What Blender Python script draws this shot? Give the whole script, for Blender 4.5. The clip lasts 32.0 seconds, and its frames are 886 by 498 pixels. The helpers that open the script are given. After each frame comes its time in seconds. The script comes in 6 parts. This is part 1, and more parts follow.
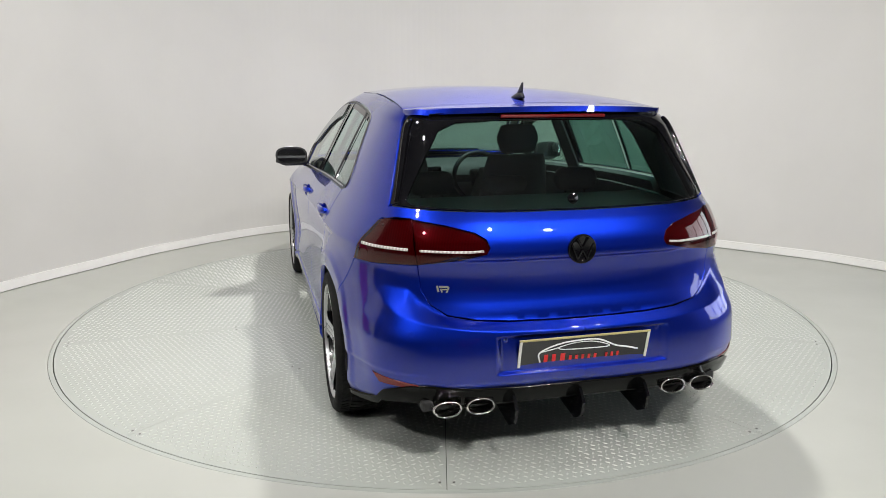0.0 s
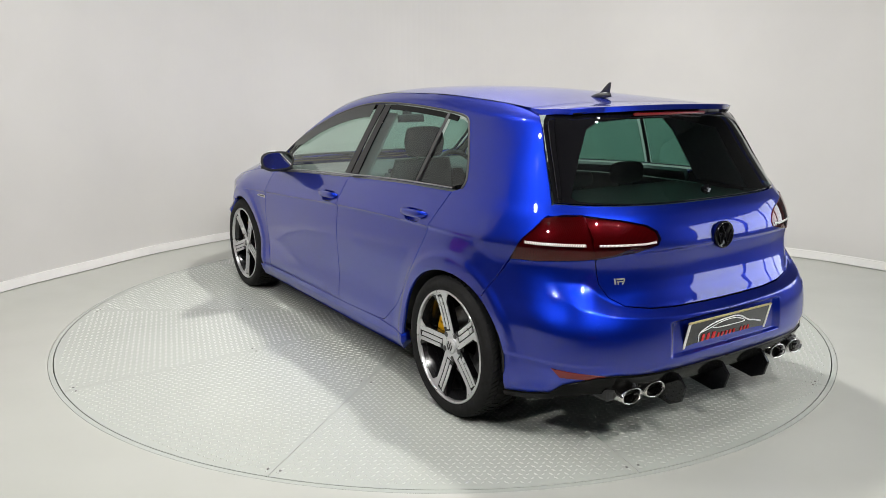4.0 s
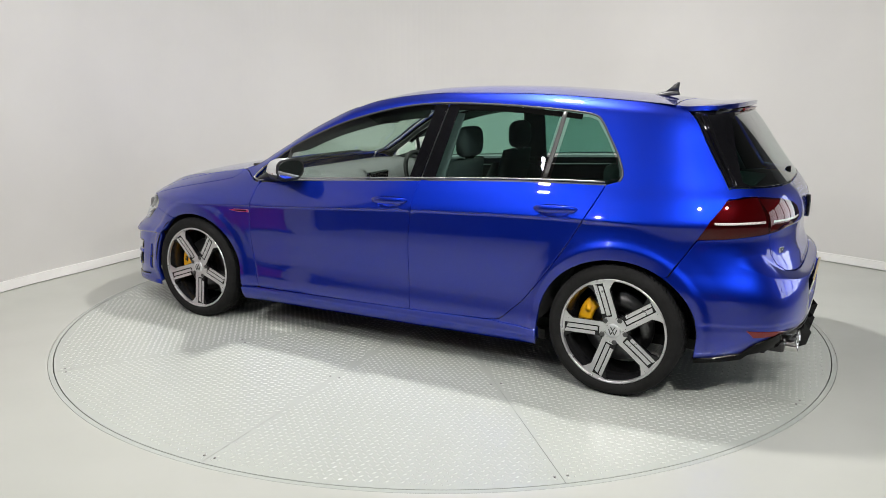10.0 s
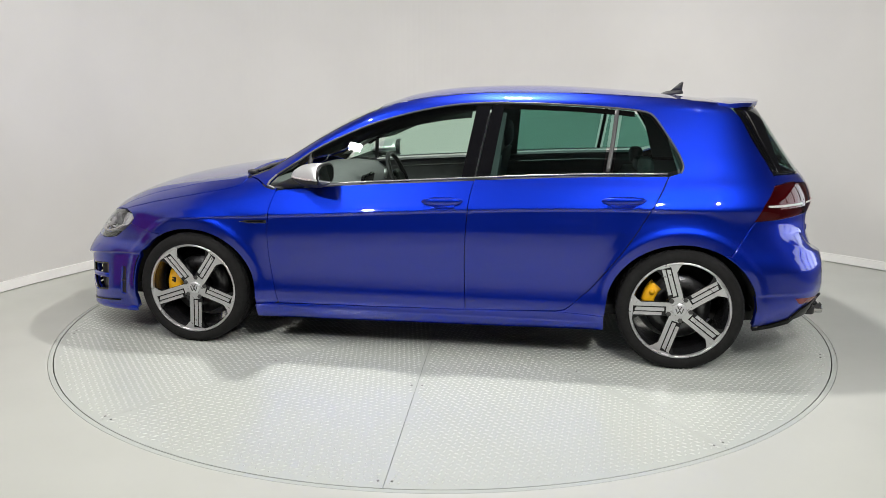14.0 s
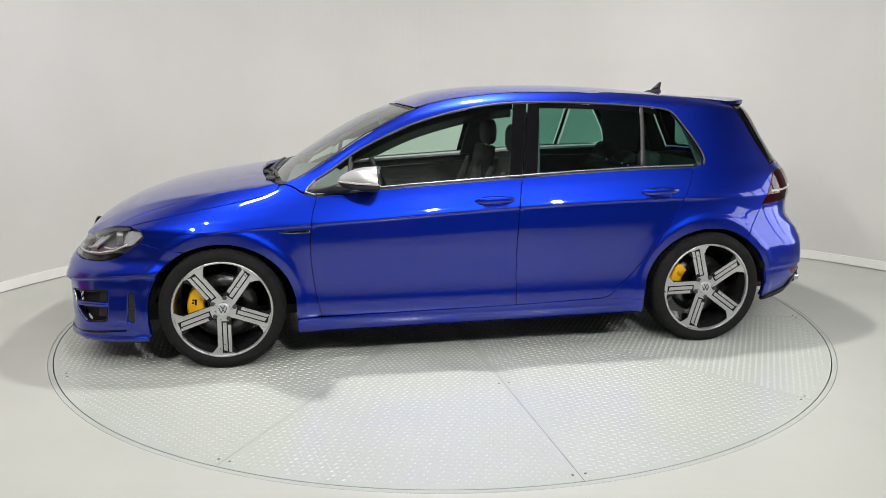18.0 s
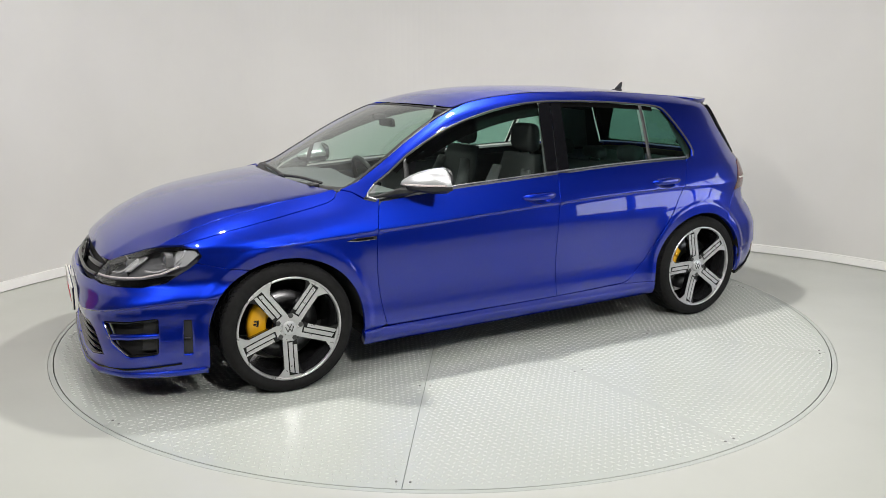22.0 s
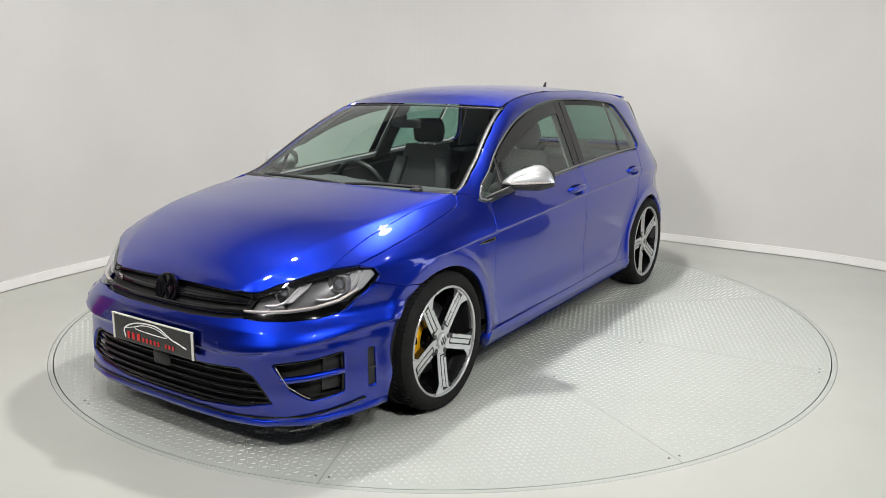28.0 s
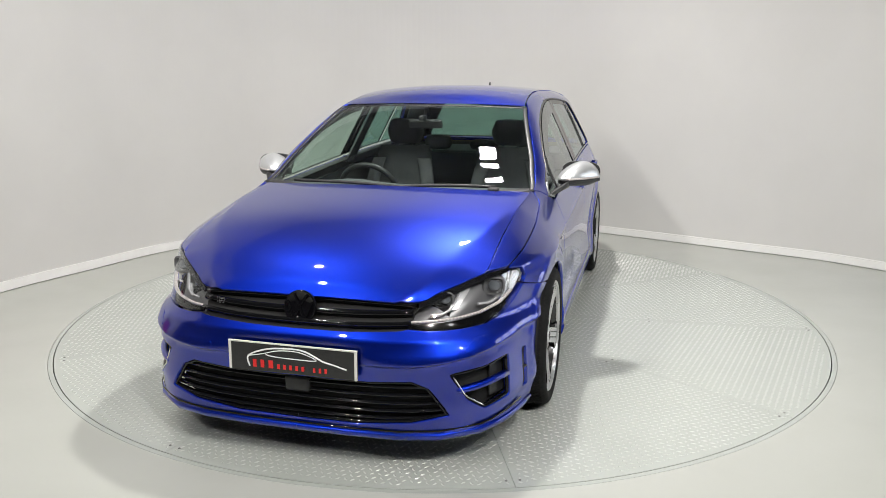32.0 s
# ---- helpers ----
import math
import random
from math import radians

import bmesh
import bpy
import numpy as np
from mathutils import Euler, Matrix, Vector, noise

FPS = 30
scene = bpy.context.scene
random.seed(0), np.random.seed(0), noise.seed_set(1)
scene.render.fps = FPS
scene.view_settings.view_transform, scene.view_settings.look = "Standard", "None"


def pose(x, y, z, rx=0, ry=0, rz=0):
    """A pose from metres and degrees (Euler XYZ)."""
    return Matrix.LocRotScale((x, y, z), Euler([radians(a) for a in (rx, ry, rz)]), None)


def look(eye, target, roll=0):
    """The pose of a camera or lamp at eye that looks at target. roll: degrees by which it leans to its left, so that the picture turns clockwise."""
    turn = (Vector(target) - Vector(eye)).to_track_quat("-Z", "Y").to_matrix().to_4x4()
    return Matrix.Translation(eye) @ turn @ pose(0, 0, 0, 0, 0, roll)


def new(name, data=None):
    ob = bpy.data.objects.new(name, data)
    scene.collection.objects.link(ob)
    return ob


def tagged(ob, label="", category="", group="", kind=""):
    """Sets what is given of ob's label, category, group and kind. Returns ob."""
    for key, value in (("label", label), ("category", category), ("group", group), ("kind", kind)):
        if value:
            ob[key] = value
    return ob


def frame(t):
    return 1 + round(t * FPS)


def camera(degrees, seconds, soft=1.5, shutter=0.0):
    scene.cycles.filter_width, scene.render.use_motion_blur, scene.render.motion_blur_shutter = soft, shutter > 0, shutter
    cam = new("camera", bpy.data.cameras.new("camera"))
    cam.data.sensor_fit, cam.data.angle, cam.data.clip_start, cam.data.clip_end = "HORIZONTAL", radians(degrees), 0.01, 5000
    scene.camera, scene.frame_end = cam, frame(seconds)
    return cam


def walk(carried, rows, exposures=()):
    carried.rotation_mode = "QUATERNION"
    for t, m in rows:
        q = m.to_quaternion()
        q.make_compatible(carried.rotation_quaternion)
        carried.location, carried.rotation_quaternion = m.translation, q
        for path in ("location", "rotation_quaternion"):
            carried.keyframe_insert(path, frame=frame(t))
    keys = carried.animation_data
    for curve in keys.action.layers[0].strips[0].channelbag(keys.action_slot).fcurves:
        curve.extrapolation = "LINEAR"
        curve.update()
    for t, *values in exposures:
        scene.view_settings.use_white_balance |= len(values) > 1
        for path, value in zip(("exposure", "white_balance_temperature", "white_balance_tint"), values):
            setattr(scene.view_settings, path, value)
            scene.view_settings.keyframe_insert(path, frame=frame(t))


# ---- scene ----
# ---------------------------------------------------------------- camera: a fixed stand in front of the turntable
cam = camera(60.0, 32.0, soft=0.65)
EYE = pose(0.0, -4.791, 1.4433, 90 - 12.33, 0, -0.034)
walk(cam, [(0.0, EYE), (32.0, EYE)])

# ---------------------------------------------------------------- light: ceiling spots of a closed showroom
scene.view_settings.exposure = 0.06
world = bpy.data.worlds.new("world")
scene.world = world
world.use_nodes = True
world.node_tree.nodes["Background"].inputs[0].default_value = (0.9, 0.95, 1.0, 1)
world.node_tree.nodes["Background"].inputs[1].default_value = 0.02


def area_lamp(name, at, target, w, h, power, colour=(1.0, 0.975, 0.94)):
    data = bpy.data.lights.new(name, "AREA")
    data.shape, data.size, data.size_y, data.energy, data.color = "RECTANGLE", w, h, power, colour
    ob = new(name, data)
    ob.matrix_world = look(at, target)
    return ob


# one bright floodlight over the table, small spots round it
area_lamp("ceiling_flood", (0.32, 0.02, 3.56), (0.32, 0.02, 0), 0.20, 0.20, 122)
SPOTS = [(-1.6, -1.0, 30), (1.9, -1.6, 14)]
for px, py, power in SPOTS:
    area_lamp("ceiling_spot", (px, py, 3.72), (px, py, 0), 0.10, 0.10, power)
# track spots over the front of the room, aimed at the car on the table; the second is added fill
TRACK_AND_FILL = [(-2.0, -2.7, -0.6, -0.2, 22), (2.8, -4.8, 0.9, -0.8, 36), (1.15, -4.9, 0.4, -1.0, 50), (-2.8, -5.0, -0.6, -0.6, 38)]
for px, py, tx, ty, power in TRACK_AND_FILL:
    area_lamp("track_and_fill_spot", (px, py, 3.70), (tx, ty, 0.4), 0.11, 0.11, power).data.spread = radians(120)
# ---------------------------------------------------------------- materials
def nodes_of(name):
    m = bpy.data.materials.new(name)
    m.use_nodes = True
    nt = m.node_tree
    return m, nt, nt.nodes["Principled BSDF"]


def grain(nt, scale, detail=4.0, rough=0.6):
    co = nt.nodes.new("ShaderNodeTexCoord")
    n = nt.nodes.new("ShaderNodeTexNoise")
    n.inputs["Scale"].default_value, n.inputs["Detail"].default_value, n.inputs["Roughness"].default_value = scale, detail, rough
    nt.links.new(co.outputs["Object"], n.inputs["Vector"])
    return n.outputs["Fac"]


def ramp(nt, src, a, b, lo=0.3, hi=0.7):
    r = nt.nodes.new("ShaderNodeValToRGB")
    r.color_ramp.elements[0].position, r.color_ramp.elements[1].position = lo, hi
    r.color_ramp.elements[0].color, r.color_ramp.elements[1].color = (*a, 1), (*b, 1)
    nt.links.new(src, r.inputs["Fac"])
    return r.outputs["Color"]


def bump(nt, src, bsdf, strength, distance):
    b = nt.nodes.new("ShaderNodeBump")
    b.inputs["Strength"].default_value, b.inputs["Distance"].default_value = strength, distance
    nt.links.new(src, b.inputs["Height"])
    nt.links.new(b.outputs["Normal"], bsdf.inputs["Normal"])


def surface(name, a, b=None, rough=0.5, metal=0.0, scale=6.0, fine=80.0, bumps=0.0, coat=0.0, spread=0.08):
    """Two tones mixed by coarse noise, roughness varied by the same noise, fine relief."""
    m, nt, p = nodes_of(name)
    b = b or tuple(c * 0.9 for c in a)
    coarse = grain(nt, scale)
    nt.links.new(ramp(nt, coarse, a, b), p.inputs["Base Color"])
    lo, hi = max(0.02, rough - spread), min(1.0, rough + spread)
    nt.links.new(ramp(nt, grain(nt, scale * 3.1), (lo,) * 3, (hi,) * 3), p.inputs["Roughness"])
    p.inputs["Metallic"].default_value = metal
    if coat:
        p.inputs["Coat Weight"].default_value, p.inputs["Coat Roughness"].default_value = coat, 0.03
    if bumps:
        bump(nt, grain(nt, fine, 2.0), p, bumps, 0.0003)
    return m


def plain(name, colour, rough=0.4, metal=0.0, coat=0.0, spec=0.5, emit=0.0):
    m, nt, p = nodes_of(name)
    p.inputs["Base Color"].default_value, p.inputs["Roughness"].default_value, p.inputs["Metallic"].default_value = (*colour, 1), rough, metal
    p.inputs["Coat Weight"].default_value, p.inputs["Coat Roughness"].default_value = coat, 0.03
    p.inputs["Specular IOR Level"].default_value = spec
    if emit:
        p.inputs["Emission Color"].default_value, p.inputs["Emission Strength"].default_value = (*colour, 1), emit
    return m


def glassy(name, tint, rough=0.0, gloss=0.045):
    """Thin tinted pane: see-through with a mirror film that grows at grazing angles."""
    m, nt, p = nodes_of(name)
    out = nt.nodes["Material Output"]
    tr = nt.nodes.new("ShaderNodeBsdfTransparent")
    tr.inputs["Color"].default_value = (*tint, 1)
    gl = nt.nodes.new("ShaderNodeBsdfGlossy")
    gl.inputs["Roughness"].default_value = rough
    gl.inputs["Color"].default_value = (0.95, 0.97, 0.97, 1)
    lw = nt.nodes.new("ShaderNodeLayerWeight")
    lw.inputs["Blend"].default_value = 0.5
    pw = nt.nodes.new("ShaderNodeMath")
    pw.operation, pw.inputs[1].default_value = "POWER", 4.0
    fr = nt.nodes.new("ShaderNodeMath")
    fr.operation, fr.inputs[1].default_value, fr.inputs[2].default_value = "MULTIPLY_ADD", 0.9, gloss
    nt.links.new(lw.outputs["Facing"], pw.inputs[0])
    nt.links.new(pw.outputs[0], fr.inputs[0])
    mix = nt.nodes.new("ShaderNodeMixShader")
    nt.links.new(fr.outputs[0], mix.inputs[0])
    nt.links.new(tr.outputs[0], mix.inputs[1])
    nt.links.new(gl.outputs[0], mix.inputs[2])
    nt.links.new(mix.outputs[0], out.inputs["Surface"])
    return m


def car_paint():
    m, nt, p = nodes_of("blue_metallic_paint")
    flakes = grain(nt, 900.0, 1.0)
    nt.links.new(ramp(nt, flakes, (0.0022, 0.0148, 0.265), (0.005, 0.030, 0.49), 0.35, 0.65), p.inputs["Base Color"])
    p.inputs["Metallic"].default_value, p.inputs["Roughness"].default_value = 1.0, 0.41
    p.inputs["Coat Weight"].default_value, p.inputs["Coat Roughness"].default_value = 1.0, 0.02
    p.inputs["Coat IOR"].default_value = 1.66
    return m


def worn_paint(name, a, b, mark, rough):
    """Pale floor paint with faint blotches, small dark scuffs and specks, and glossier worn patches."""
    m, nt, p = nodes_of(name)
    base = ramp(nt, grain(nt, 1.7, 5.0), a, b)
    specks = ramp(nt, grain(nt, 26.0, 6.0, 0.75), (0, 0, 0), (1, 1, 1), 0.71, 0.76)
    scuff = ramp(nt, grain(nt, 5.0, 8.0, 0.8), (0, 0, 0), (0.5, 0.5, 0.5), 0.68, 0.82)
    mix1, mix2 = nt.nodes.new("ShaderNodeMixRGB"), nt.nodes.new("ShaderNodeMixRGB")
    for mx, fac, k in ((mix1, specks, 0), (mix2, scuff, 1)):
        nt.links.new(fac, mx.inputs[0])
        mx.inputs[2].default_value = (*mark, 1) if k == 0 else (*[c * 0.86 for c in a], 1)
    nt.links.new(base, mix1.inputs[1])
    nt.links.new(mix1.outputs[0], mix2.inputs[1])
    nt.links.new(mix2.outputs[0], p.inputs["Base Color"])
    nt.links.new(ramp(nt, grain(nt, 3.3), (rough - 0.02,) * 3, (rough + 0.04,) * 3), p.inputs["Roughness"])
    bump(nt, grain(nt, 30.0, 2.0), p, 0.05, 0.0005)
    return m


PAINT = car_paint()
WALL = surface("wall_paint", (0.58, 0.572, 0.552), (0.55, 0.542, 0.523), 0.75, scale=1.2)
SKIRT = surface("skirting_paint", (0.78, 0.772, 0.755), (0.74, 0.732, 0.715), 0.45, scale=9)
FLOOR = worn_paint("floor_paint", (0.44, 0.45, 0.415), (0.415, 0.425, 0.39), (0.30, 0.30, 0.28), 0.34)
PLATE = worn_paint("painted_tread_plate", (0.415, 0.438, 0.405), (0.395, 0.418, 0.385), (0.30, 0.31, 0.29), 0.21)
# lugs lighter than the plate: glints on the worn lugs put into the colour
LUG = worn_paint("worn_glint_tread_lugs", (0.52, 0.54, 0.505), (0.48, 0.50, 0.465), (0.38, 0.39, 0.37), 0.22)
GAP = plain("dark_gap", (0.015, 0.015, 0.015), 0.8)
BACK = surface("back_room_paint", (0.085, 0.085, 0.09), (0.070, 0.070, 0.075), 0.7, scale=1.0)
CEIL = surface("ceiling_paint", (0.20, 0.20, 0.20), (0.17, 0.17, 0.17), 0.8, scale=1.0)
SCREW = plain("dull_steel_screw", (0.16, 0.155, 0.15), 0.45, 0.8)
# ---------------------------------------------------------------- mesh helpers
def mesh_of(name, verts, faces, smooth=False):
    me = bpy.data.meshes.new(name)
    me.from_pydata([tuple(v) for v in verts], [], [tuple(f) for f in faces])
    if smooth:
        me.polygons.foreach_set("use_smooth", [True] * len(me.polygons))
    me.update()
    return me


def to_object(name, me, material, parent=None, label=""):
    ob = new(name, me)
    if material is not None:
        me.materials.append(material)
    if parent is not None:
        ob.parent = parent
    if label:
        tagged(ob, label)
    return ob


def part(name, bm, material, parent=None, label="", smooth=True):
    me = bpy.data.meshes.new(name)
    bm.normal_update()
    bm.to_mesh(me)
    bm.free()
    if smooth:
        me.polygons.foreach_set("use_smooth", [True] * len(me.polygons))
    return to_object(name, me, material, parent, label)


def spline(points, n):
    """Catmull-Rom curve through 2D or 3D points, n samples a span."""
    p = [np.array(q, float) for q in points]
    p = [2 * p[0] - p[1]] + p + [2 * p[-1] - p[-2]]
    out = []
    for i in range(1, len(p) - 2):
        for k in range(n):
            t = k / n
            a, b, c, d = p[i - 1], p[i], p[i + 1], p[i + 2]
            out.append(0.5 * (2 * b + (c - a) * t + (2 * a - 5 * b + 4 * c - d) * t * t + (3 * b - a - 3 * c + d) * t ** 3))
    out.append(p[-2])
    return np.array(out)


def sweep_wall(curve, inner, outer, z0, z1):
    """A solid strip that follows a plan curve; inner and outer are distances to its two faces along the curve's normal."""
    verts, faces = [], []
    c = np.array(curve)
    tan = np.gradient(c, axis=0)
    nor = np.stack([tan[:, 1], -tan[:, 0]], 1)
    nor /= np.linalg.norm(nor, axis=1)[:, None]
    for q, n in zip(c, nor):
        a, b = q + n * inner, q + n * outer
        verts += [(a[0], a[1], z0), (a[0], a[1], z1), (b[0], b[1], z1), (b[0], b[1], z0)]
    for i in range(len(c) - 1):
        k = 4 * i
        for j in range(4):
            faces.append((k + j, k + (j + 1) % 4, k + 4 + (j + 1) % 4, k + 4 + j))
    faces += [(3, 2, 1, 0), (4 * len(c) - 4, 4 * len(c) - 3, 4 * len(c) - 2, 4 * len(c) - 1)]
    return mesh_of("strip", verts, faces, False)


# ---------------------------------------------------------------- the room
ROOM_Z = 3.9
cyc = spline([(-3.50, -2.0), (-3.36, -0.6), (-3.10, 0.36), (-2.78, 1.02), (-2.36, 1.78), (-1.56, 2.62), (-0.3, 3.14),
              (0.9, 2.94), (1.80, 2.36), (2.56, 1.79), (3.12, 1.37), (3.52, 0.92)], 22)
wall = tagged(to_object("wall_curved", sweep_wall(cyc, -0.20, 0.0, 0, ROOM_Z), WALL), "smooth off-white curved studio wall", "wall", kind="structure")
skirting = tagged(to_object("baseboard", sweep_wall(cyc, 0.0, 0.016, 0.006, 0.072), SKIRT), "white painted skirting board along the curved wall", "skirting", kind="structure")
# ---------------------------------------------------------------- floor with the round pit, and the turntable in it
R_PLATE, R_PIT = 2.265, 2.2715


def ring_mesh(r0, r1, z0, z1, n=160):
    verts, faces = [], []
    for i in range(n):
        a = 2 * math.pi * i / n
        c, s = math.cos(a), math.sin(a)
        verts += [(r0 * c, r0 * s, z0), (r0 * c, r0 * s, z1), (r1 * c, r1 * s, z1), (r1 * c, r1 * s, z0)]
    for i in range(n):
        k, q = 4 * i, 4 * ((i + 1) % n)
        for j in range(4):
            faces.append((k + j, k + (j + 1) % 4, q + (j + 1) % 4, q + j))
    return mesh_of("ring", verts, faces)


def floor_mesh(r, n=160):
    """One sheet with a round hole: rings of vertices from the hole out to the room's square edge."""
    verts, faces = [], []
    for i in range(n):
        a = 2 * math.pi * i / n
        c, s = math.cos(a), math.sin(a)
        verts += [(r * c, r * s, 0), (r * c, r * s, -0.12)]
        k = 9.6 / max(abs(c), abs(s))
        verts += [(k * c, k * s, 0)]
    for i in range(n):
        k, q = 3 * i, 3 * ((i + 1) % n)
        faces += [(k, k + 2, q + 2, q), (k + 1, k, q, q + 1)]
    return mesh_of("floor", verts, faces)


floor_ob = tagged(to_object("floor", floor_mesh(2.296), FLOOR), "pale grey painted concrete floor, scuffed round the turntable", "floor", kind="structure")
frame_ring = tagged(to_object("pit_edge_trim", ring_mesh(R_PIT, 2.2935, -0.10, -0.0006), PLATE), "grey painted steel ring framing the turntable pit", "trim", kind="structure")
floor_ob.location.y = frame_ring.location.y = 0.0022     # pit shifted back: the narrower front gap stands in for its lit inner wall
pit = tagged(to_object("pit_floor", ring_mesh(0.0005, 2.30, -0.16, -0.10, 64), GAP), "dark pit under the turntable", "pit", kind="structure")


def sector_mesh():
    """A 36-degree tread plate with raised lozenges."""
    half, gap = math.radians(18), 0.0013
    verts, faces = [], []
    n = 24
    top = [(0.0024, 0.0)]
    for i in range(n + 1):
        a = -half + 2 * half * i / n
        off = math.asin(gap / R_PLATE)
        a = max(-half + off, min(half - off, a))
        top.append((R_PLATE * math.cos(a), R_PLATE * math.sin(a)))
    k = len(top)
    verts = [(x, y, 0.0) for x, y in top] + [(x, y, -0.02) for x, y in top]
    faces = [(0, i, i + 1) for i in range(1, k - 1)]
    faces += [(i, i + k, (i + 1) % k + k, (i + 1) % k) for i in range(k)]
    pitch = 0.029
    for i in range(int(2.2 / pitch)):
        for j in range(-26, 27):
            x, y = 0.10 + i * pitch, j * pitch + (0.5 * pitch if i % 2 else 0)
            if math.hypot(x, y) > R_PLATE - 0.03 or abs(math.atan2(y, x)) * x > half * x - 0.016:
                continue
            a = math.radians(45 if (i + j) % 2 else -45)
            c, s = math.cos(a), math.sin(a)
            l, w, h = 0.0115, 0.0045, 0.0028
            b = len(verts)
            for dx, dy, dz in ((-l, 0, 0), (0, -w, 0), (l, 0, 0), (0, w, 0), (-l * 0.45, 0, h), (l * 0.45, 0, h)):
                verts.append((x + c * dx - s * dy, y + s * dx + c * dy, dz))
            faces += [(b, b + 1, b + 4), (b + 1, b + 5, b + 4), (b + 1, b + 2, b + 5), (b + 2, b + 3, b + 5), (b + 3, b + 4, b + 5), (b + 3, b, b + 4)]
    return mesh_of("tread_plate", verts, faces)


def build_turntable():
    table = tagged(new("turntable"), "round turntable of grey painted tread plates, set flush in the floor", "turntable")
    shared = sector_mesh()
    bm = bmesh.new()
    bmesh.ops.create_cone(bm, segments=10, radius1=0.0056, radius2=0.0045, depth=0.003, cap_ends=True, matrix=Matrix.Translation((0, 0, 0.001)))
    screw = bpy.data.meshes.new("screw")
    bm.to_mesh(screw)
    bm.free()
    screw.materials.append(SCREW)
    shared.materials.append(PLATE)
    shared.materials.append(LUG)
    plain_faces = sum(1 for p in shared.polygons if all(abs(shared.vertices[i].co.z) < 1e-6 or shared.vertices[i].co.z < -0.01 for i in p.vertices))
    shared.polygons.foreach_set("material_index", [0 if k < plain_faces else 1 for k in range(len(shared.polygons))])
    for k in range(10):
        ob = new("tread_plate", shared)
        ob.parent = table
        ob.matrix_basis = pose(0, 0, 0, 0, 0, 22 + 18 + 36 * k)
        for r, side in ((2.215, 1), (2.215, -1), (1.30, 1), (1.30, -1), (0.62, 1)):
            sc = new("screw", screw)
            sc.parent = ob
            a = side * (math.radians(18) - 0.026 / r)
            sc.matrix_basis = Matrix.Translation((r * math.cos(a), r * math.sin(a), 0.0))
    to_object("hub_cover", ring_mesh(0.0005, 0.052, -0.02, 0.0015, 32), PLATE, table)
    to_object("deck", ring_mesh(0.02, R_PLATE - 0.01, -0.06, -0.0205, 64), GAP, table)
    return table


turntable = build_turntable()

# plain walls and ceiling that close the showroom behind the camera
ceiling = tagged(to_object("ceiling", mesh_of("ceiling", [(-9.6, -9.6, ROOM_Z), (9.6, -9.6, ROOM_Z), (9.6, 9.6, ROOM_Z), (-9.6, 9.6, ROOM_Z),
                 (-9.6, -9.6, ROOM_Z + 0.1), (9.6, -9.6, ROOM_Z + 0.1), (9.6, 9.6, ROOM_Z + 0.1), (-9.6, 9.6, ROOM_Z + 0.1)],
                 [(3, 2, 1, 0), (4, 5, 6, 7), (0, 1, 5, 4), (1, 2, 6, 5), (2, 3, 7, 6), (3, 0, 4, 7)]), CEIL), "dark grey showroom ceiling", "ceiling", kind="structure")


def wall_with_opening(name, label, centre, along, span, hole):
    """A straight wall of the room's height with one opening: span and hole (from, to, sill, head) run along x or y."""
    bm = bmesh.new()
    for a, b, z0, z1 in ((span[0], hole[0], 0, ROOM_Z), (hole[1], span[1], 0, ROOM_Z), (hole[0], hole[1], 0, hole[2]), (hole[0], hole[1], hole[3], ROOM_Z)):
        if z1 - z0 > 0.001:
            at, size = ((centre, (a + b) / 2), (0.2, b - a)) if along == "y" else (((a + b) / 2, centre), (b - a, 0.2))
            bmesh.ops.create_cube(bm, size=1, matrix=Matrix.Translation((*at, (z0 + z1) / 2)) @ Matrix.Diagonal((*size, z1 - z0, 1)))
    return tagged(part(name, bm, BACK, smooth=False), label, "wall", kind="structure")


def barred_window(name, label, m, ww, wh, bars):
    """Dark frame with upright bars, built along its own y, standing on its sill."""
    win = tagged(new(name), label, "window", kind="structure")
    win.matrix_world = m
    for part_name, y, z, sy, sz in ([("window_frame", 0, 0.03, ww, 0.06), ("window_frame", 0, wh - 0.03, ww, 0.06), ("window_frame", -ww / 2 + 0.03, wh / 2, 0.06, wh - 0.12), ("window_frame", ww / 2 - 0.03, wh / 2, 0.06, wh - 0.12)]
                                    + [("mullion", -ww / 2 + ww * k / bars, wh / 2, 0.07, wh - 0.12) for k in range(1, bars)]):
        bm = bmesh.new()
        bmesh.ops.create_cube(bm, size=1, matrix=Matrix.Translation((0, y, z)) @ Matrix.Diagonal((0.09, sy, sz, 1)))
        part(part_name, bm, GAP, win, smooth=False)


tagged(to_object("wall_side_one", sweep_wall([(-4.2, -9.2), (-4.2, -5.0), (-4.2, -1.6)], -0.1, 0.1, 0, ROOM_Z), BACK), "plain dark grey side wall of the showroom", "wall", kind="structure")
WIN = (-2.4, 0.45, 0.45, 2.05)              # daylit shop window in the other side wall: y from, y to, sill, head
wall_with_opening("wall_side_two", "plain dark grey side wall with a shop window", 4.6, "y", (-9.2, 1.0), WIN)
tagged(to_object("wall_rear_of_room", sweep_wall([(-6.0, -9.1), (0.0, -9.1), (6.0, -9.1)], -0.1, 0.1, 0, ROOM_Z), BACK), "plain dark grey end wall of the showroom", "wall", kind="structure")
barred_window("window_1", "tall shop window with upright bars, daylight outside", pose(4.6, (WIN[0] + WIN[1]) / 2, WIN[2]), WIN[1] - WIN[0], WIN[3] - WIN[2], 4)
DAY = plain("daylight_outside", (0.90, 0.95, 1.0), 0.8, emit=2.6)
